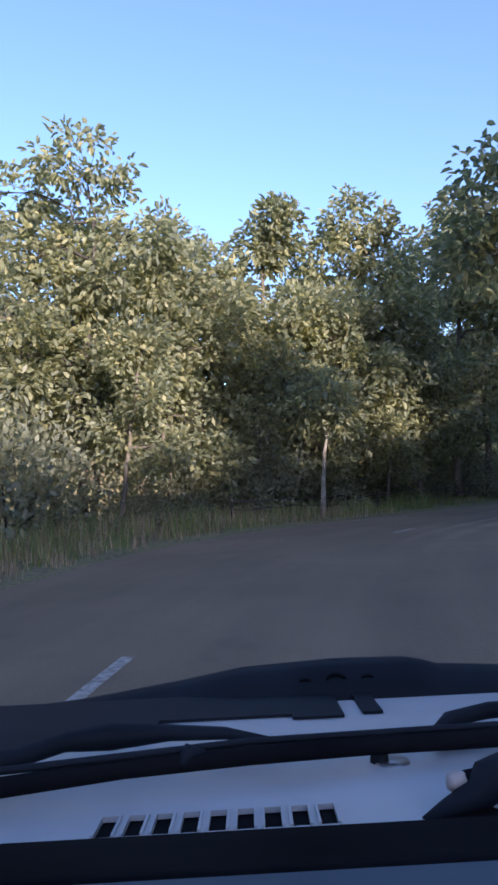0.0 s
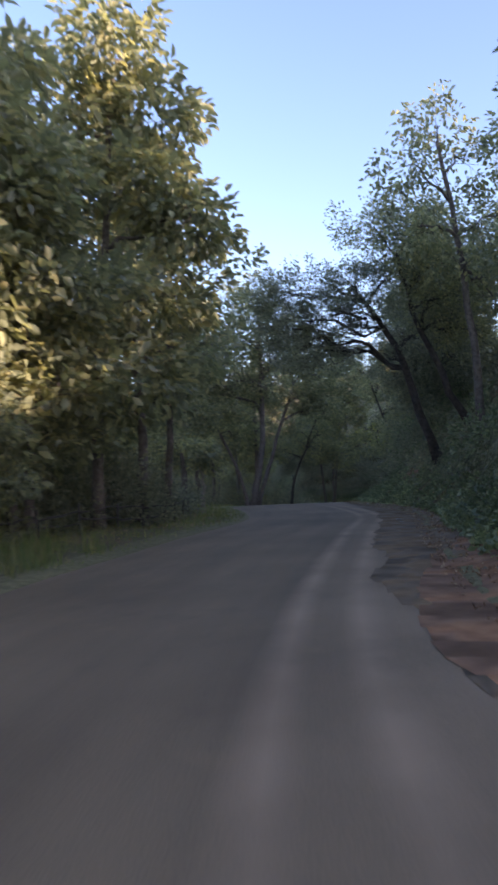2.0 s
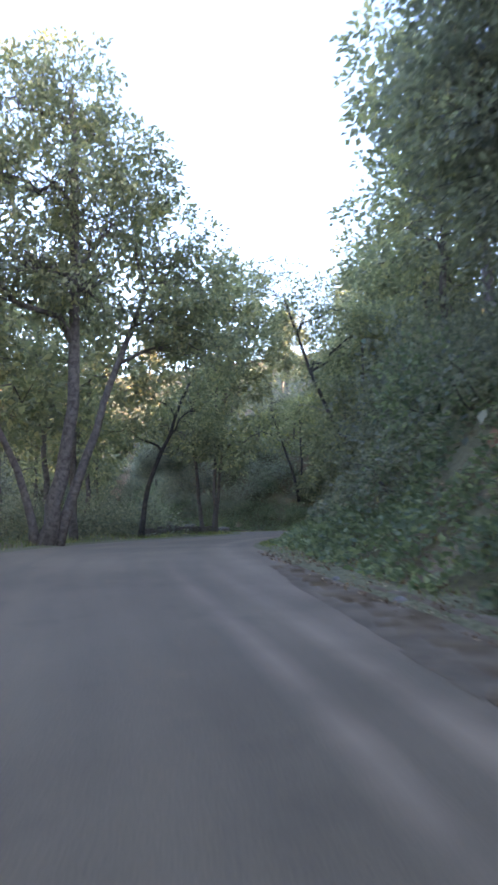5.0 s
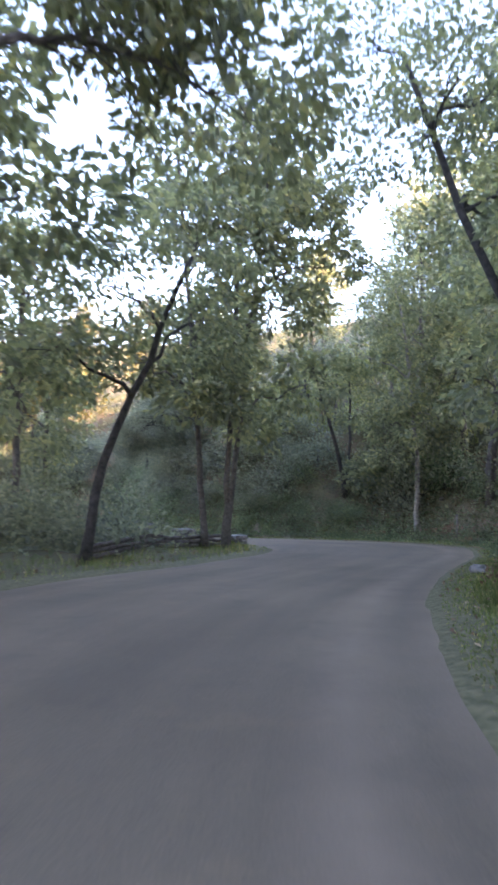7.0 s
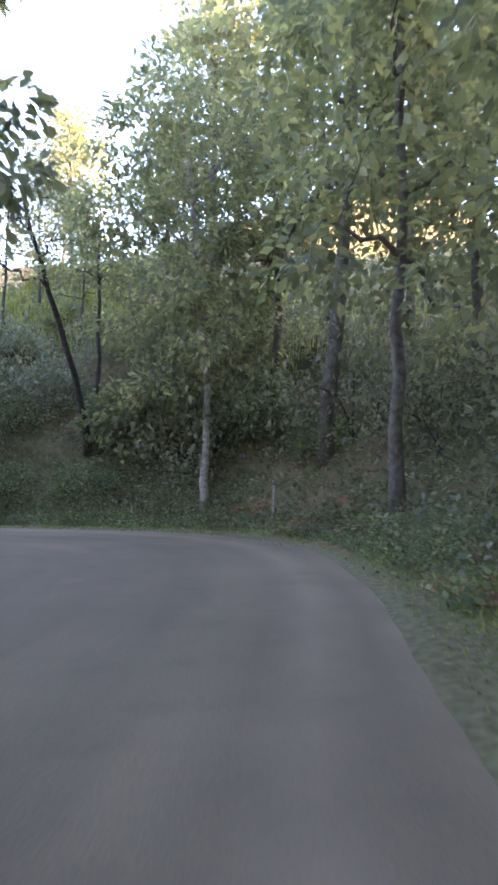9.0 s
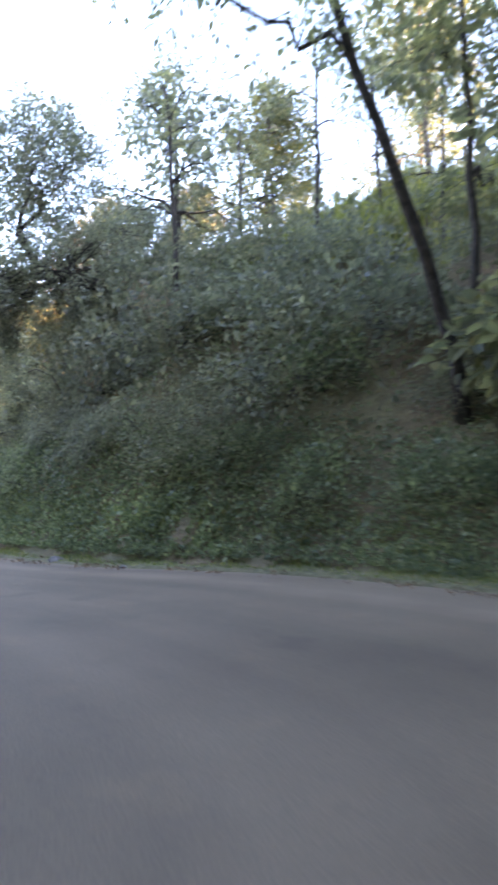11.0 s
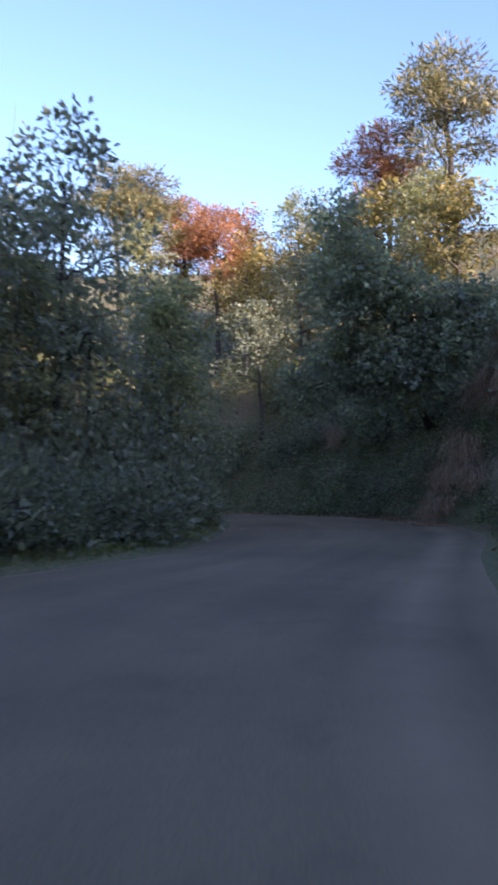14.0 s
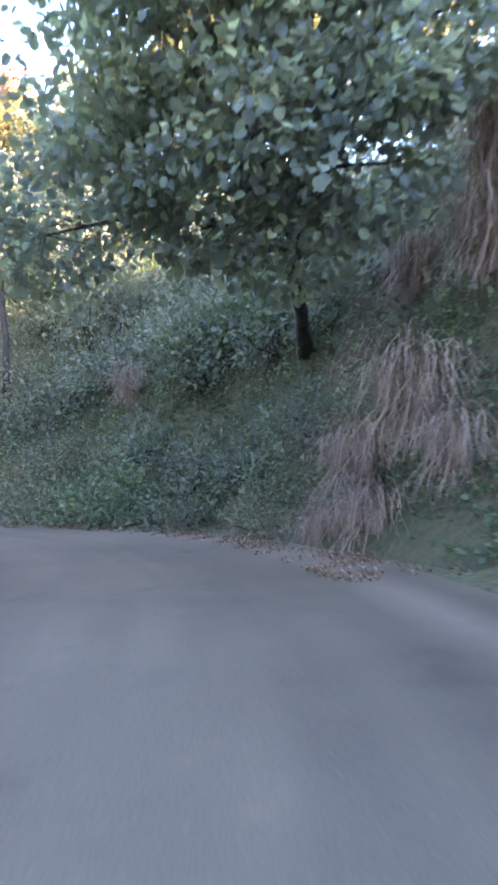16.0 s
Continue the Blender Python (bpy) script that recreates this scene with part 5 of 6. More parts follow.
grass_cover("hill_grass", 314, 7000, 196, 224, 8, 18, M_GRASS, 1.7, 0.022, "tall grey-green grass on the slope", 5.0, -0.4, 0.5)
grass_cover("hill_grass", 315, 26000, 118, 168, 7.5, 26, M_RIDGE, 0.9, 0.03, "tall yellow-green grass on the ridge", 5.0, -0.9, 0.5)


# ---------------------------------------------------------------- dry reeds hanging from the bank
def make_reeds(seed, length, n, label):
    rng_ = np.random.RandomState(seed)
    tuft = thing("dry_reeds", (0, 0, 0), label, "reeds", "dry reeds on the bank")
    a = rng_.normal(0, 0.75, n)
    L = length * rng_.uniform(0.45, 1.1, n)
    out = np.stack([np.sin(a), -np.cos(a), np.zeros(n)], 1)
    root = np.concatenate([rng_.normal(0, 1, (n, 2)) * [0.3, 0.22], np.full((n, 1), -0.2)], 1)
    side = np.stack([np.cos(a), np.sin(a), np.zeros(n)], 1) * 0.009
    reach, lift = rng_.uniform(0.35, 1.25, n), rng_.uniform(0.75, 1.2, n)
    # a quarter of the blades break low and hang down the bank
    low = (rng_.uniform(0, 1, n) < 0.25)[:, None]
    rows = []
    for t, r, h, hl, w in ((0, 0, 0, 0, 1), (0.25, 0.1, 0.36, 0.2, 1.1), (0.45, 0.24, 0.5, 0.2, 1), (0.65, 0.4, 0.46, 0.06, 0.9), (0.85, 0.52, 0.32, -0.08, 0.7), (1.0, 0.58, 0.16, -0.22, 0.15)):
        up = np.stack([np.zeros(n), np.zeros(n), L * lift], 1) * np.where(low, hl, h)
        c = root + out * (L * r * reach)[:, None] + up + rng_.normal(0, 0.06, (n, 3)) * t
        rows.append(np.stack([c - side * w, c + side * w], 1))
    v = np.stack(rows, 1).reshape(-1, 3)
    i = np.arange(n)[:, None] * 12
    f = np.concatenate([np.stack([i + 2 * k, i + 2 * k + 1, i + 2 * k + 3, i + 2 * k + 2], 2) for k in range(5)], 1).reshape(-1, 4)
    ob = new("blade_tuft", fast_mesh("blade_tuft", v, f, M_STRAW))
    ob.parent = tuft
    pieces = [tube(curve_between(rng_, (rng_.normal(0, 0.15), rng_.normal(0, 0.15), -0.2), (rng_.normal(0, 0.5), rng_.normal(-0.5, 0.4), length * rng_.uniform(0.4, 0.7)), 5, 0.1, 0.05), np.linspace(0.016, 0.007, 5), 4) for k in range(7)]
    vv, ff = join(pieces)
    mesh_object("stalk", vv, ff, M_DEADWOOD, tuft, True)
    return tuft


REEDS = make_reeds(401, 3.2, 430, "drooping tuft of dry brown reeds")
for k, (x, y, turn, sc) in enumerate(((72.7, 132.9, -60, 0.98), (72.4, 134.3, -56, 0.82), (73.7, 132.0, -62, 0.95), (71.9, 133.2, -58, 0.7), (71.8, 134.6, -50, 0.58), (72.2, 131.3, -65, 0.66), (74.7, 132.9, -58, 0.9), (75.3, 131.4, -64, 0.9), (74.2, 134.8, -52, 0.75), (71.2, 126.6, -62, 0.72), (71.7, 127.6, -60, 0.6), (74.6, 131.2, -60, 1.1),
                                      (54.6, 119.6, 100, 0.45), (71.0, 146.0, -30, 0.7), (64.6, 100.6, -80, 0.5), (66.4, 99.2, -80, 0.65), (66.6, 102.2, -80, 0.65))):
    m = planted(x, y, turn, sc, 0.05)
    if k == 0:
        park(REEDS, m)
    else:
        copy_thing(REEDS, m)


# ---------------------------------------------------------------- small things along the road
def place(s, off):
    p = at_road(s, off)
    return p[0], p[1], ground_z(p[0], p[1])


def chipped_box(bm, size, at, turn=0.0, rough=0.0, seed=0):
    """A box with bevelled, uneven edges added to bm."""
    r_ = random.Random(seed)
    got = bmesh.ops.create_cube(bm, size=1.0)["verts"]
    m = Matrix.Translation(at) @ Euler((0, 0, turn)).to_matrix().to_4x4() @ Matrix.Diagonal((*size, 1))
    for v in got:
        v.co = m @ v.co + Vector([r_.uniform(-rough, rough) for _ in range(3)])
    edges = list({e for v in got for e in v.link_edges})
    bmesh.ops.bevel(bm, geom=edges, offset=min(size) * 0.12, segments=1, affect="EDGES")


def stick_fence():
    fence = thing("stick_fence", place(55, -2.7), "low grey fence of rough branches on the verge", "fence")
    o = np.array(fence.location)
    r_ = np.random.RandomState(8)
    spots = [np.array(place(s, -2.7 + r_.uniform(-0.15, 0.15))) for s in np.arange(47, 80, 2.3)]
    for p in spots:
        v, f = tube([p - o + (0, 0, -0.2), p - o + r_.normal(0, 0.02, 3) + (0, 0, 0.45), p - o + r_.normal(0, 0.05, 3) + (0, 0, 0.85)], (0.045, 0.04, 0.035), 6)
        mesh_object("post", v, f, M_BARK_DARK, fence, True)
    for a, b in zip(spots, spots[1:]):
        for h in (0.4, 0.7):
            v, f = tube(curve_between(r_, a - o + (0, 0, h + r_.normal(0, 0.05)), b - o + (0, 0, h + r_.normal(0, 0.05)), 5, 0.0, 0.012), np.linspace(0.032, 0.022, 5), 5)
            mesh_object("rail", v, f, M_BARK_DARK, fence, True)
    return fence


stick_fence()


def log_wall():
    """Stacked poles between short stone piers beside the cluster of stems."""
    wall = thing("log_wall", foot(53.4, 84.2), "low wall of stacked grey poles beside the stems", "wall")
    o = np.array(wall.location)
    r_ = np.random.RandomState(9)
    line = [np.array(foot(*p)) for p in ((45.0, 79.6), (48.2, 81.2), (51.4, 83.0), (54.4, 84.4), (56.2, 86.2))]
    for a, b in zip(line, line[1:]):
        for k in range(3):
            v, f = tube(curve_between(r_, a - o + (0, r_.normal(0, 0.03), 0.1 + 0.17 * k), b - o + (0, r_.normal(0, 0.03), 0.1 + 0.17 * k), 5, 0.0, 0.008), np.linspace(0.085, 0.07, 5), 7)
            mesh_object("pole", v, f, M_BARK, wall, True)
    return wall


log_wall()


def stone_pier(x, y, w, h, seed):
    pier = thing("stone_pier", foot(x, y), "squat dark mortared stone pier", "pier", "stone piers by the bend")
    r_ = random.Random(seed)
    for k in range(3):
        for j in range(2):
            bm = bmesh.new()
            chipped_box(bm, (w * r_.uniform(0.46, 0.52), w * 0.9, h / 3 * 0.94), ((j - 0.5) * w * 0.5, 0, h / 3 * (k + 0.5) - 0.03), 0.03 * k, 0.015, seed * 10 + k * 2 + j)
            part("block", bm, M_STONE, pier)
    return pier


stone_pier(54.3, 87.6, 0.9, 0.75, 1)
stone_pier(56.7, 86.4, 0.8, 0.65, 2)
stone_pier(51.6, 86.6, 0.9, 0.7, 3)

post = thing("marker_post", foot(67.4, 81.0), "thin pale wooden marker post on the verge", "post")
v, f = tube([(0, 0, -0.2), (0.01, 0, 0.6), (0.02, 0.01, 1.35)], (0.055, 0.05, 0.045), 8)
mesh_object("shaft", v, f, M_BARK_PALE, post, True)
v, f = tube([(0.02, 0.01, 1.34), (0.02, 0.01, 1.42), (0.02, 0.01, 1.46)], (0.058, 0.05, 0.02), 8)
mesh_object("cap", v, f, M_DEADWOOD, post, True)


def make_stone(x, y, size, seed, label="rough grey-brown stone on the road's edge", lift=0.0):
    bm = bmesh.new()
    bmesh.ops.create_icosphere(bm, subdivisions=2, radius=1)
    for v_ in bm.verts:
        n_ = noise.noise(v_.co * 1.7 + Vector((seed * 3.1, 0, 0)))
        v_.co = v_.co * (1 + 0.35 * n_)
        v_.co.x *= size
        v_.co.y *= size * 0.8
        v_.co.z *= size * 0.6
    me = bpy.data.meshes.new("stone")
    bm.to_mesh(me)
    bm.free()
    me.materials.append(M_STONE)
    ob = new("stone", me)
    out = ground_z(x, y)
    ob.location = (x, y, max(out, float(dip(x, y))) + size * 0.25 + lift)
    ob.rotation_euler = (0, 0, seed)
    return tagged(ob, label, "stone", "loose stones")


for k, (x, y, sz) in enumerate(((20.5, 35.8, 0.12), (19.9, 35.0, 0.08), (21.0, 35.4, 0.06), (50.4, 69.0, 0.28), (51.2, 69.4, 0.18), (61.9, 95.4, 0.16), (62.7, 93.2, 0.08), (24.6, 39.4, 0.1), (26.9, 41.4, 0.12), (12.6, 24.9, 0.09),
                               (69.2, 84.6, 0.14), (69.8, 83.6, 0.2), (70.4, 85.2, 0.16), (68.9, 86.0, 0.12), (68.4, 82.6, 0.1), (70.9, 83.0, 0.22), (66.4, 88.6, 0.08), (29.6, 48.4, 0.1), (30.6, 50.4, 0.08), (69.6, 122.9, 0.07))):
    make_stone(x, y, sz, k + 1)


def road_dash(s, across, length, width=0.12):
    """A worn centre dash, 4 mm over the asphalt."""
    n_ = 6
    vs = []
    for i in range(n_ + 1):
        q = s - length / 2 + length * i / n_
        k = int(np.clip(np.searchsorted(ALONG, q), 0, len(ALONG) - 1))
        c = LINE[k, :2] + TANGENT[k] * (q - ALONG[k])
        for j in (-0.5, 0.5):
            p = c + RIGHT[k] * (across + j * width)
            u = abs(across) / LINE[k, 2]
            vs.append((p[0], p[1], 0.041 - 0.035 * u ** 3 + float(dip(p[0], p[1]))))
    fs = [(2 * i, 2 * i + 1, 2 * i + 3, 2 * i + 2) for i in range(n_)]
    return tagged(mesh_object("road_marking", vs, fs, M_PAINT), "worn white centre dash on the asphalt", "road marking", "centre dashes", "structure")


for s, across, length in ((30.5, -0.38, 1.3), (45.4, 0.52, 1.5)):
    road_dash(s, across, length)


def soil_patch(name, s0, s1, o0, o1, seed, mat, label, lift=0.03):
    """A ragged sheet of bare earth that follows the land."""
    r_ = np.random.RandomState(seed)
    ns, no = max(8, int((s1 - s0) / 0.3)), 9
    rag = r_.normal(0, 1, (ns + 9, 2))
    rag = sum(rag[k:k + ns + 1] for k in range(9)) / 4.5
    vs = []
    for i in range(ns + 1):
        t = i / ns
        fade = math.sin(math.pi * min(0.98, max(0.02, t))) ** 0.5
        k = int(np.clip(np.searchsorted(ALONG, s0 + (s1 - s0) * t), 0, len(ALONG) - 1))
        wide = (o1 - o0) * 0.09
        lo, hi = (o0 + o1) / 2 - ((o1 - o0) / 2 + rag[i, 0] * wide) * fade, (o0 + o1) / 2 + ((o1 - o0) / 2 + rag[i, 1] * wide) * fade
        for j in range(no):
            q = LINE[k, 2] + lo + (hi - lo) * j / (no - 1)
            p = LINE[k, :2] + RIGHT[k] * q
            sunk = float(dip(p[0], p[1]))
            top = 0.035 - 0.035 * min(1.0, q / LINE[k, 2]) ** 3 + sunk
            rim = min(j, no - 1 - j) / (no - 1) * 2
            over = min(1.0, max(0.0, (q - LINE[k, 2]) / 0.5))
            z = max(ground_z(p[0], p[1]), top) if q > LINE[k, 2] else top
            vs.append((p[0], p[1], z + (0.005 + 0.005 * (seed % 2) + 0.005 * min(1, rim * 3)) * (1 - over) + (lift + r_.uniform(0, 0.02)) * over * min(1, rim * 3 + 0.2)))
    fs = [(i * no + j, i * no + j + 1, (i + 1) * no + j + 1, (i + 1) * no + j) for i in range(ns) for j in range(no - 1)]
    return tagged(mesh_object(name, vs, fs, mat, None, True), label, "soil", kind="structure")


soil_patch("soil_shoulder", 42, 60, -0.9, 2.0, 1, M_RED_SOIL, "bare red-brown earth along the bank's foot", 0.07)
soil_patch("soil_shoulder", 46, 88, -1.45, 0.7, 4, M_SHOULDER, "dusty brown earth along the road", 0.07)
soil_patch("soil_scar", 83, 86.5, 2.6, 4.0, 2, M_RED_SOIL, "red earth scar on the bank", 0.12)
soil_patch("soil_shoulder", 122, 136, 0.2, 2.6, 3, M_RED_SOIL, "bare earth under fallen leaves", 0.02)


# ---------------------------------------------------------------- the van's nose at the start of the drive
def van_paint(name, dark, pale, rough, coat=0.0, gloss=0.5):
    m, n, l, b = material(name, rough)
    a = noise_node(n, l, 5, 5)
    r = ramp(n, [(0.35, dark), (0.65, pale)])
    l.new(a.outputs[0], r.inputs[0])
    l.new(r.outputs[0], b.inputs["Base Color"])
    b.inputs["Coat Weight"].default_value = coat
    b.inputs["Specular IOR Level"].default_value = gloss
    fine = noise_node(n, l, 90, 3)
    bump(n, l, b, fine.outputs[0], 0.06, 0.002)
    return m


M_VAN = van_paint("white_car_paint", (0.36, 0.36, 0.35), (0.44, 0.44, 0.43), 0.45, 0.25)
M_TRIM = van_paint("black_plastic", (0.006, 0.008, 0.011), (0.013, 0.016, 0.021), 0.65, 0.0, 0.12)
M_RUBBER = van_paint("rubber", (0.004, 0.004, 0.005), (0.009, 0.009, 0.01), 0.85, 0.0, 0.05)
M_DASH = van_paint("grey_blue_dashboard", (0.05, 0.072, 0.09), (0.075, 0.1, 0.12), 0.6, 0.0, 0.3)
M_STEEL = plain_material("worn_steel", (0.3, 0.28, 0.26), (0.5, 0.47, 0.44), 30, 0.4, 0.2, 0.9)
M_LENS = van_paint("amber_cap", (0.3, 0.25, 0.22), (0.4, 0.34, 0.3), 0.4)


def build_van():
    # lengths from the driver's eye, 1.5 m over the road; the nose is turned a little against the road
    eye = 1.5
    skew = 0.0625
    van = thing("van_nose", (0, 1.0, 0), "white van front with black wipers and vent slots", "van")

    def at(x, y, z):
        return (x, y + skew * x - 1.0, z + eye)

    def deck(y):
        return -0.368 - (y - 0.8) * 0.09

    def slab(bm, x0, x1, y0, y1, lift=0.0, thick=0.003):
        pts = [at(x, y, deck(y) + lift + t) for t in (-thick, 0) for y in (y0, y1) for x in (x0, x1)]
        v = [bm.verts.new(p) for p in pts]
        for f in ((0, 2, 3, 1), (4, 5, 7, 6), (0, 1, 5, 4), (1, 3, 7, 5), (3, 2, 6, 7), (2, 0, 4, 6)):
            bm.faces.new([v[i] for i in f])

    # cowl: two sheets and the bars between the nine slots
    bm = bmesh.new()
    slab(bm, -0.74, 0.74, 0.60, 0.786)
    slab(bm, -0.74, 0.74, 0.836, 1.38)
    first, pitch, gap = -0.178, 0.0304, 0.0185
    slab(bm, -0.74, first, 0.786, 0.836)
    for k in range(8):
        slab(bm, first + pitch * k + gap, first + pitch * (k + 1), 0.786, 0.836)
    slab(bm, first + pitch * 8 + gap, 0.74, 0.786, 0.836)
    bmesh.ops.remove_doubles(bm, verts=bm.verts, dist=0.0005)
    cowl = part("cowl", bm, M_VAN, van, "white painted cowl panel")
    bm = bmesh.new()
    for k in range(9):
        # pressed rim round each slot
        for dx in (-0.003, gap):
            slab(bm, first + pitch * k + dx, first + pitch * k + dx + 0.003, 0.783, 0.839, 0.0035, 0.004)
        slab(bm, first + pitch * k - 0.003, first + pitch * k + gap + 0.003, 0.836, 0.840, 0.0035, 0.004)
    part("slot_rim", bm, M_VAN, cowl)
    # shade inside the slots is a black sheet set just below them
    bm = bmesh.new()
    slab(bm, first - 0.02, first + pitch * 9 + 0.02, 0.772, 0.85, -0.0045, 0.02)
    part("slot_dark_sheet", bm, M_RUBBER, van, "black sheet close under the slots, standing for their shaded depth")

    # black sheets added over the cowl, filling the dark gap behind the wiper
    bm = bmesh.new()
    slab(bm, -0.74, -0.36, 1.06, 1.46, 0.006, 0.005)
    slab(bm, -0.36, -0.17, 1.14, 1.46, 0.006, 0.005)
    slab(bm, -0.17, 0.06, 1.27, 1.46, 0.006, 0.005)
    slab(bm, 0.06, 0.15, 1.245, 1.46, 0.006, 0.005)
    slab(bm, 0.185, 0.22, 1.26, 1.46, 0.006, 0.005)
    bmesh.ops.remove_doubles(bm, verts=bm.verts, dist=0.0005)
    part("cowl_gap_sheet", bm, M_TRIM, van, "black sheet filling the dark gap behind the wiper")
    # black edge of the engine cover, higher in the middle
    xs = np.linspace(-0.76, 0.76, 49)
    top = np.interp(xs, (-0.76, -0.53, -0.36, -0.15, -0.03, 0.17, 0.33, 0.38, 0.5, 0.76), (-0.49, -0.455, -0.437, -0.404, -0.382, -0.369, -0.37, -0.386, -0.392, -0.41))
    low = np.interp(xs, (-0.76, -0.5, -0.19, -0.04, 0.16, 0.33, 0.47, 0.76), (-0.58, -0.545, -0.478, -0.445, -0.452, -0.434, -0.424, -0.434))
    rows = []
    for x, t, b in zip(xs, top, low):
        rows.append([(x, 1.39, b - 1.0 + 1.0 - 0.03), (x, 1.40, b), (x, 1.43, b + (t - b) * 0.55), (x, 1.47, t - 0.006), (x, 1.5, t), (x, 1.56, t - 0.012), (x, 1.62, t - 0.06), (x, 1.64, t - 0.2)])
    v = [(p[0], p[1] - 1.0, p[2] + eye) for r_ in rows for p in r_]
    m = len(rows[0])
    f = [(i * m + j, (i + 1) * m + j, (i + 1) * m + j + 1, i * m + j + 1) for i in range(len(rows) - 1) for j in range(m - 1)]
    edge = mesh_object("engine_cover_edge", v, f, M_TRIM, van, True, "black plastic edge with three moulded recesses")
    for x, r_ in ((0.097, 0.014), (0.159, 0.02), (0.221, 0.014)):
        z = float(np.interp(x, xs, top)) - 0.032
        a = np.linspace(0, 2 * np.pi, 20)
        ring = np.stack([x + r_ * np.cos(a), np.full(20, 0.447), z + eye + r_ * 0.8 * np.sin(a)], 1)
        vv, ff = tube(ring, np.full(20, 0.0035), 6)
        mesh_object("moulded_ring", vv, ff, M_RUBBER, edge, True)

    def strip(name, pts, radii, mat, parent, sides=8, flat=1.0):
        p = [(x, y - 1.0, z + eye) for x, y, z in pts]
        vv, ff = tube(p, radii, sides)
        return mesh_object(name, vv, ff, mat, parent, True)

    # the long wiper: arm, bridge and blade
    wiper = strip("wiper", [(-0.62, 0.80, -0.33), (-0.314, 0.947, -0.345), (-0.271, 1.02, -0.352), (-0.21, 1.035, -0.352), (-0.129, 1.05, -0.354), (-0.047, 1.044, -0.355), (0.02, 1.008, -0.355)],
                  (0.012, 0.013, 0.014, 0.019, 0.012, 0.009, 0.005), M_TRIM, van)
    strip("blade", [(-0.62, 0.74, -0.333), (-0.305, 0.857, -0.345), (-0.169, 0.914, -0.35), (-0.014, 0.952, -0.353), (0.156, 0.985, -0.357), (0.331, 1.006, -0.36), (0.62, 1.03, -0.362)], np.full(7, 0.0125), M_RUBBER, wiper)
    strip("spine", [(-0.62, 0.757, -0.32), (-0.3, 0.872, -0.331), (-0.014, 0.966, -0.34), (0.331, 1.02, -0.347), (0.62, 1.045, -0.35)], np.full(5, 0.005), M_TRIM, wiper)
    strip("bracket", [(-0.1, 0.925, -0.352), (-0.09, 0.935, -0.34), (-0.07, 0.94, -0.345)], (0.008, 0.012, 0.006), M_TRIM, wiper)
    second = strip("wiper", [(0.245, 1.03, -0.362), (0.29, 1.1, -0.364), (0.36, 1.135, -0.364), (0.5, 1.15, -0.365), (0.66, 1.14, -0.366)], (0.006, 0.012, 0.013, 0.012, 0.01), M_TRIM, van)
    strip("blade", [(0.25, 1.035, -0.372), (0.4, 1.09, -0.376), (0.66, 1.11, -0.378)], np.full(3, 0.009), M_RUBBER, second)
    # pivot of the near wiper with its nut
    pivot = strip("wiper_pivot", [(0.176, 0.795, -0.368), (0.2, 0.797, -0.36), (0.222, 0.8, -0.352), (0.24, 0.803, -0.346), (0.252, 0.806, -0.334), (0.272, 0.81, -0.33), (0.31, 0.815, -0.33), (0.4, 0.84, -0.33), (0.5, 0.86, -0.33)],
                  (0.003, 0.01, 0.014, 0.017, 0.023, 0.025, 0.024, 0.02, 0.018), M_TRIM, van, 12)
    strip("nut", [(0.209, 0.815, -0.338), (0.213, 0.815, -0.338), (0.228, 0.818, -0.336), (0.231, 0.818, -0.336)], (0.008, 0.0105, 0.0105, 0.008), M_LENS, pivot, 6)
    strip("nut_collar", [(0.229, 0.818, -0.336), (0.242, 0.82, -0.334)], (0.0095, 0.009), M_RUBBER, pivot, 10)
    strip("seal", [(0.23, 0.79, -0.372), (0.23, 0.79, -0.362)], (0.052, 0.03), M_RUBBER, pivot, 16)
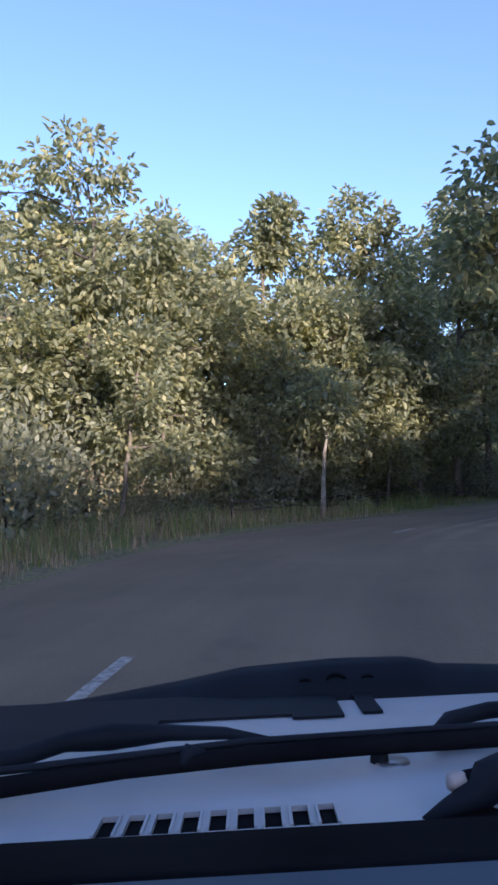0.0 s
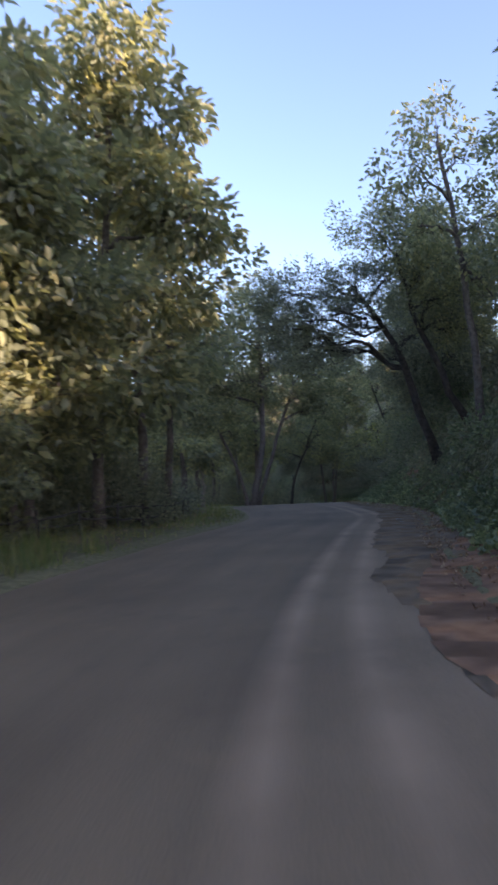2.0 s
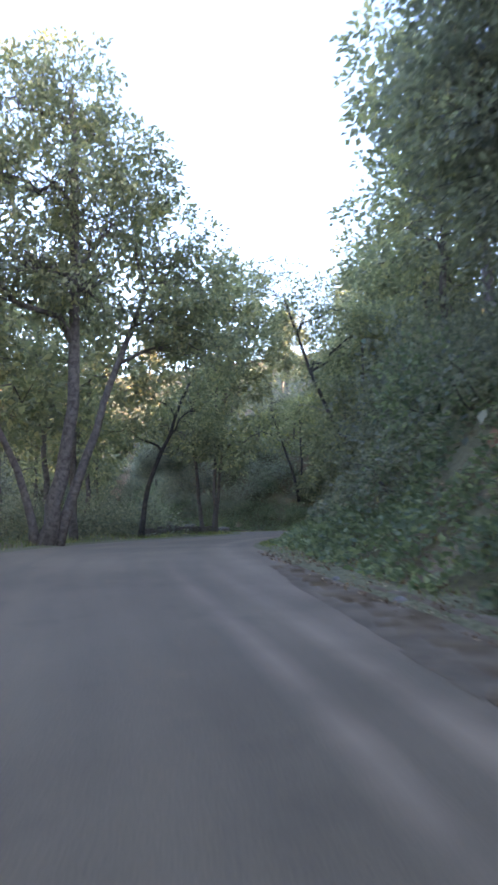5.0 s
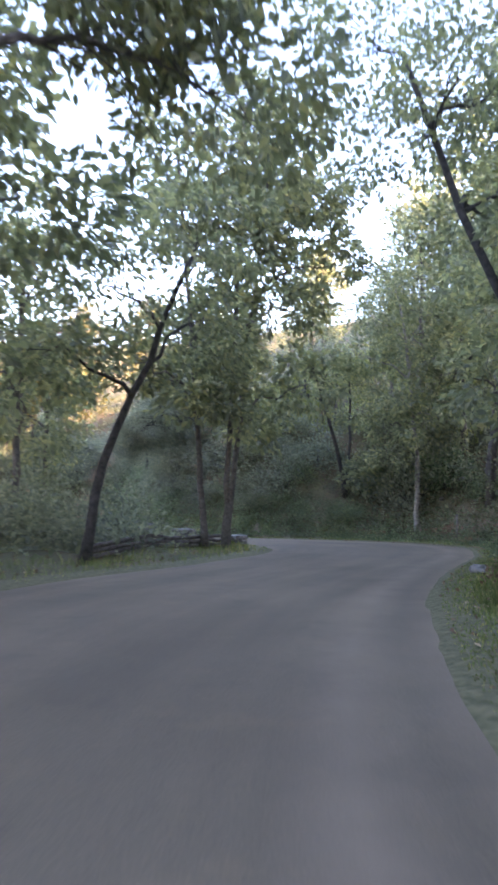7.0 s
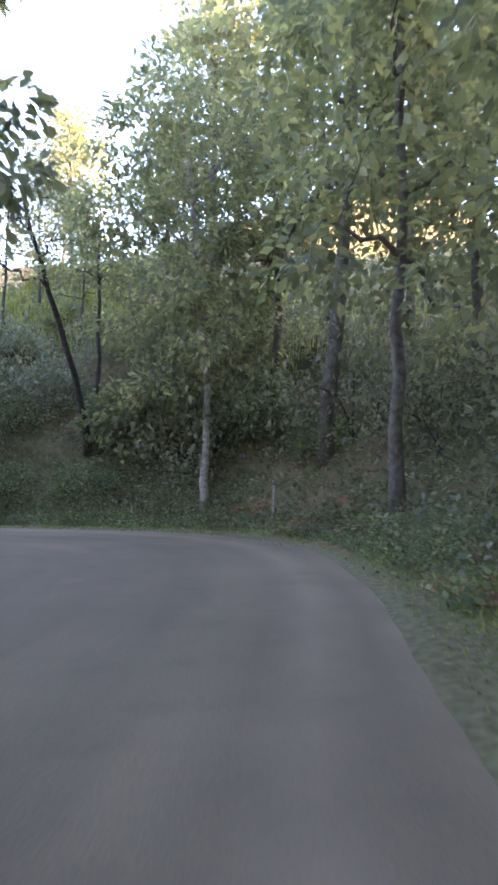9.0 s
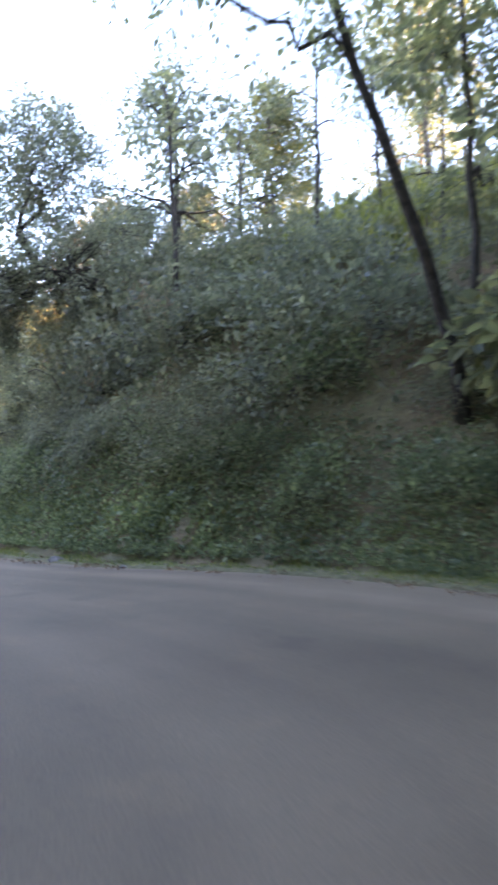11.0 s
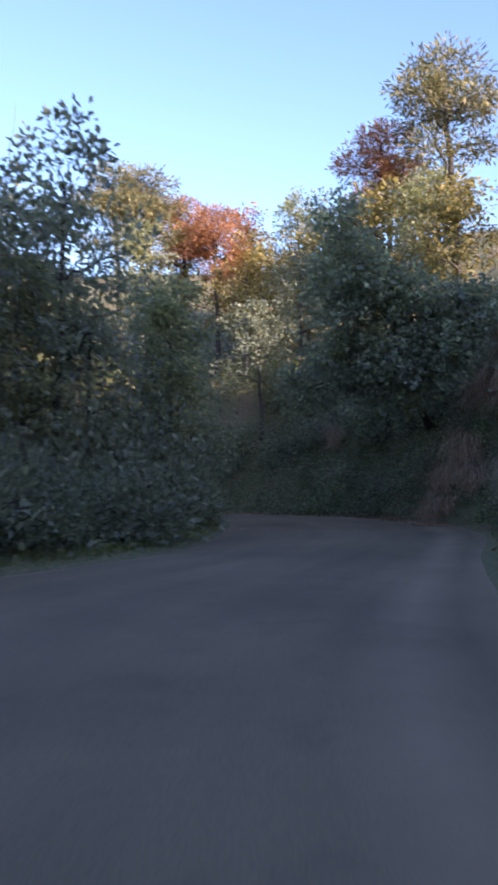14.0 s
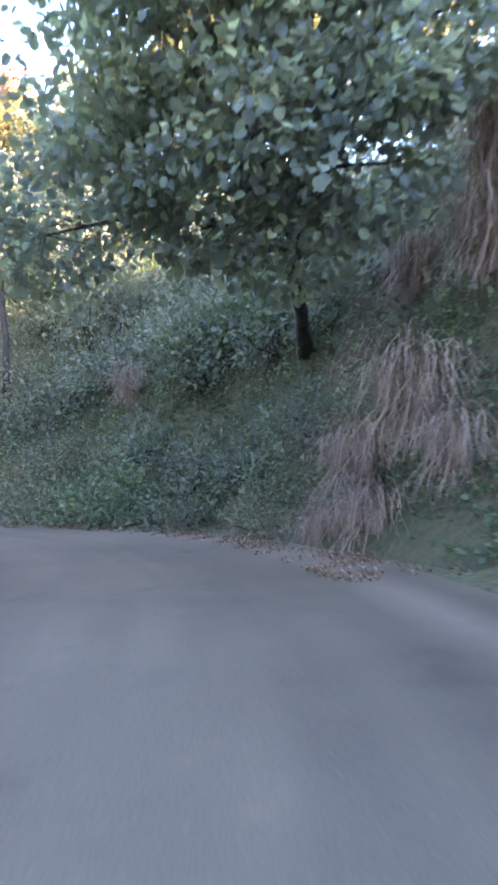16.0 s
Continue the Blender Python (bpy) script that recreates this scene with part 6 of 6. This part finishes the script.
    jet = strip("washer_jet", [(0.165, 1.0, -0.39), (0.165, 1.0, -0.375), (0.165, 1.0, -0.372)], (0.014, 0.012, 0.008), M_TRIM, van, 10)
    strip("jet_base", [(0.181, 0.995, -0.39), (0.181, 0.995, -0.382)], (0.026, 0.024), M_STEEL, jet, 12)

    # dashboard edge and top
    xs = (-0.7, -0.35, 0.0, 0.35, 0.7)
    v, f = [], []
    prof = ((0.64, -0.45), (0.64, -0.30), (0.625, -0.2915), (0.60, -0.288), (0.55, -0.281), (0.525, -0.272), (0.515, -0.29))
    for x in xs:
        v += [(x, y + skew * x * 0.4 - 1.0, z + eye + 0.012 * x) for y, z in prof]
    m = len(prof)
    f = [(i * m + j, i * m + j + 1, (i + 1) * m + j + 1, (i + 1) * m + j) for i in range(len(xs) - 1) for j in range(m - 1)]
    mesh_object("dashboard_edge", v, f, M_RUBBER, van, True, "black rubber edge under the windscreen")
    prof = ((0.53, -0.285), (0.5, -0.262), (0.42, -0.258), (0.34, -0.285), (0.28, -0.34), (0.26, -0.5))
    v = []
    for x in xs:
        v += [(x, y + skew * x * 0.4 - 1.0, z + eye + 0.012 * x) for y, z in prof]
    m = len(prof)
    f = [(i * m + j, i * m + j + 1, (i + 1) * m + j + 1, (i + 1) * m + j) for i in range(len(xs) - 1) for j in range(m - 1)]
    mesh_object("dashboard", v, f, M_DASH, van, True, "grey-blue dashboard top")

    # body under the cowl, down to the wheels
    bm = bmesh.new()
    chipped_box(bm, (1.48, 1.0, 0.6), (0, -0.1, 0.7), 0.0, 0.0, 1)
    part("nose_body", bm, M_VAN, van)
    for x in (-0.63, 0.63):
        a = np.linspace(0, 2 * np.pi, 25)
        vv, ff = tube(np.stack([np.full(25, x), 0.15 + 0.2 * np.cos(a), 0.285 + 0.2 * np.sin(a)], 1), np.full(25, 0.085), 8)
        wheel = mesh_object("wheel", vv, ff, M_RUBBER, van, True, "black tyre")
        vv, ff = tube([(x - 0.05, 0.15, 0.285), (x, 0.15, 0.285), (x + 0.05, 0.15, 0.285)], (0.15, 0.13, 0.15), 18)
        mesh_object("rim", vv, ff, M_STEEL, wheel, True)
    return van


build_van()
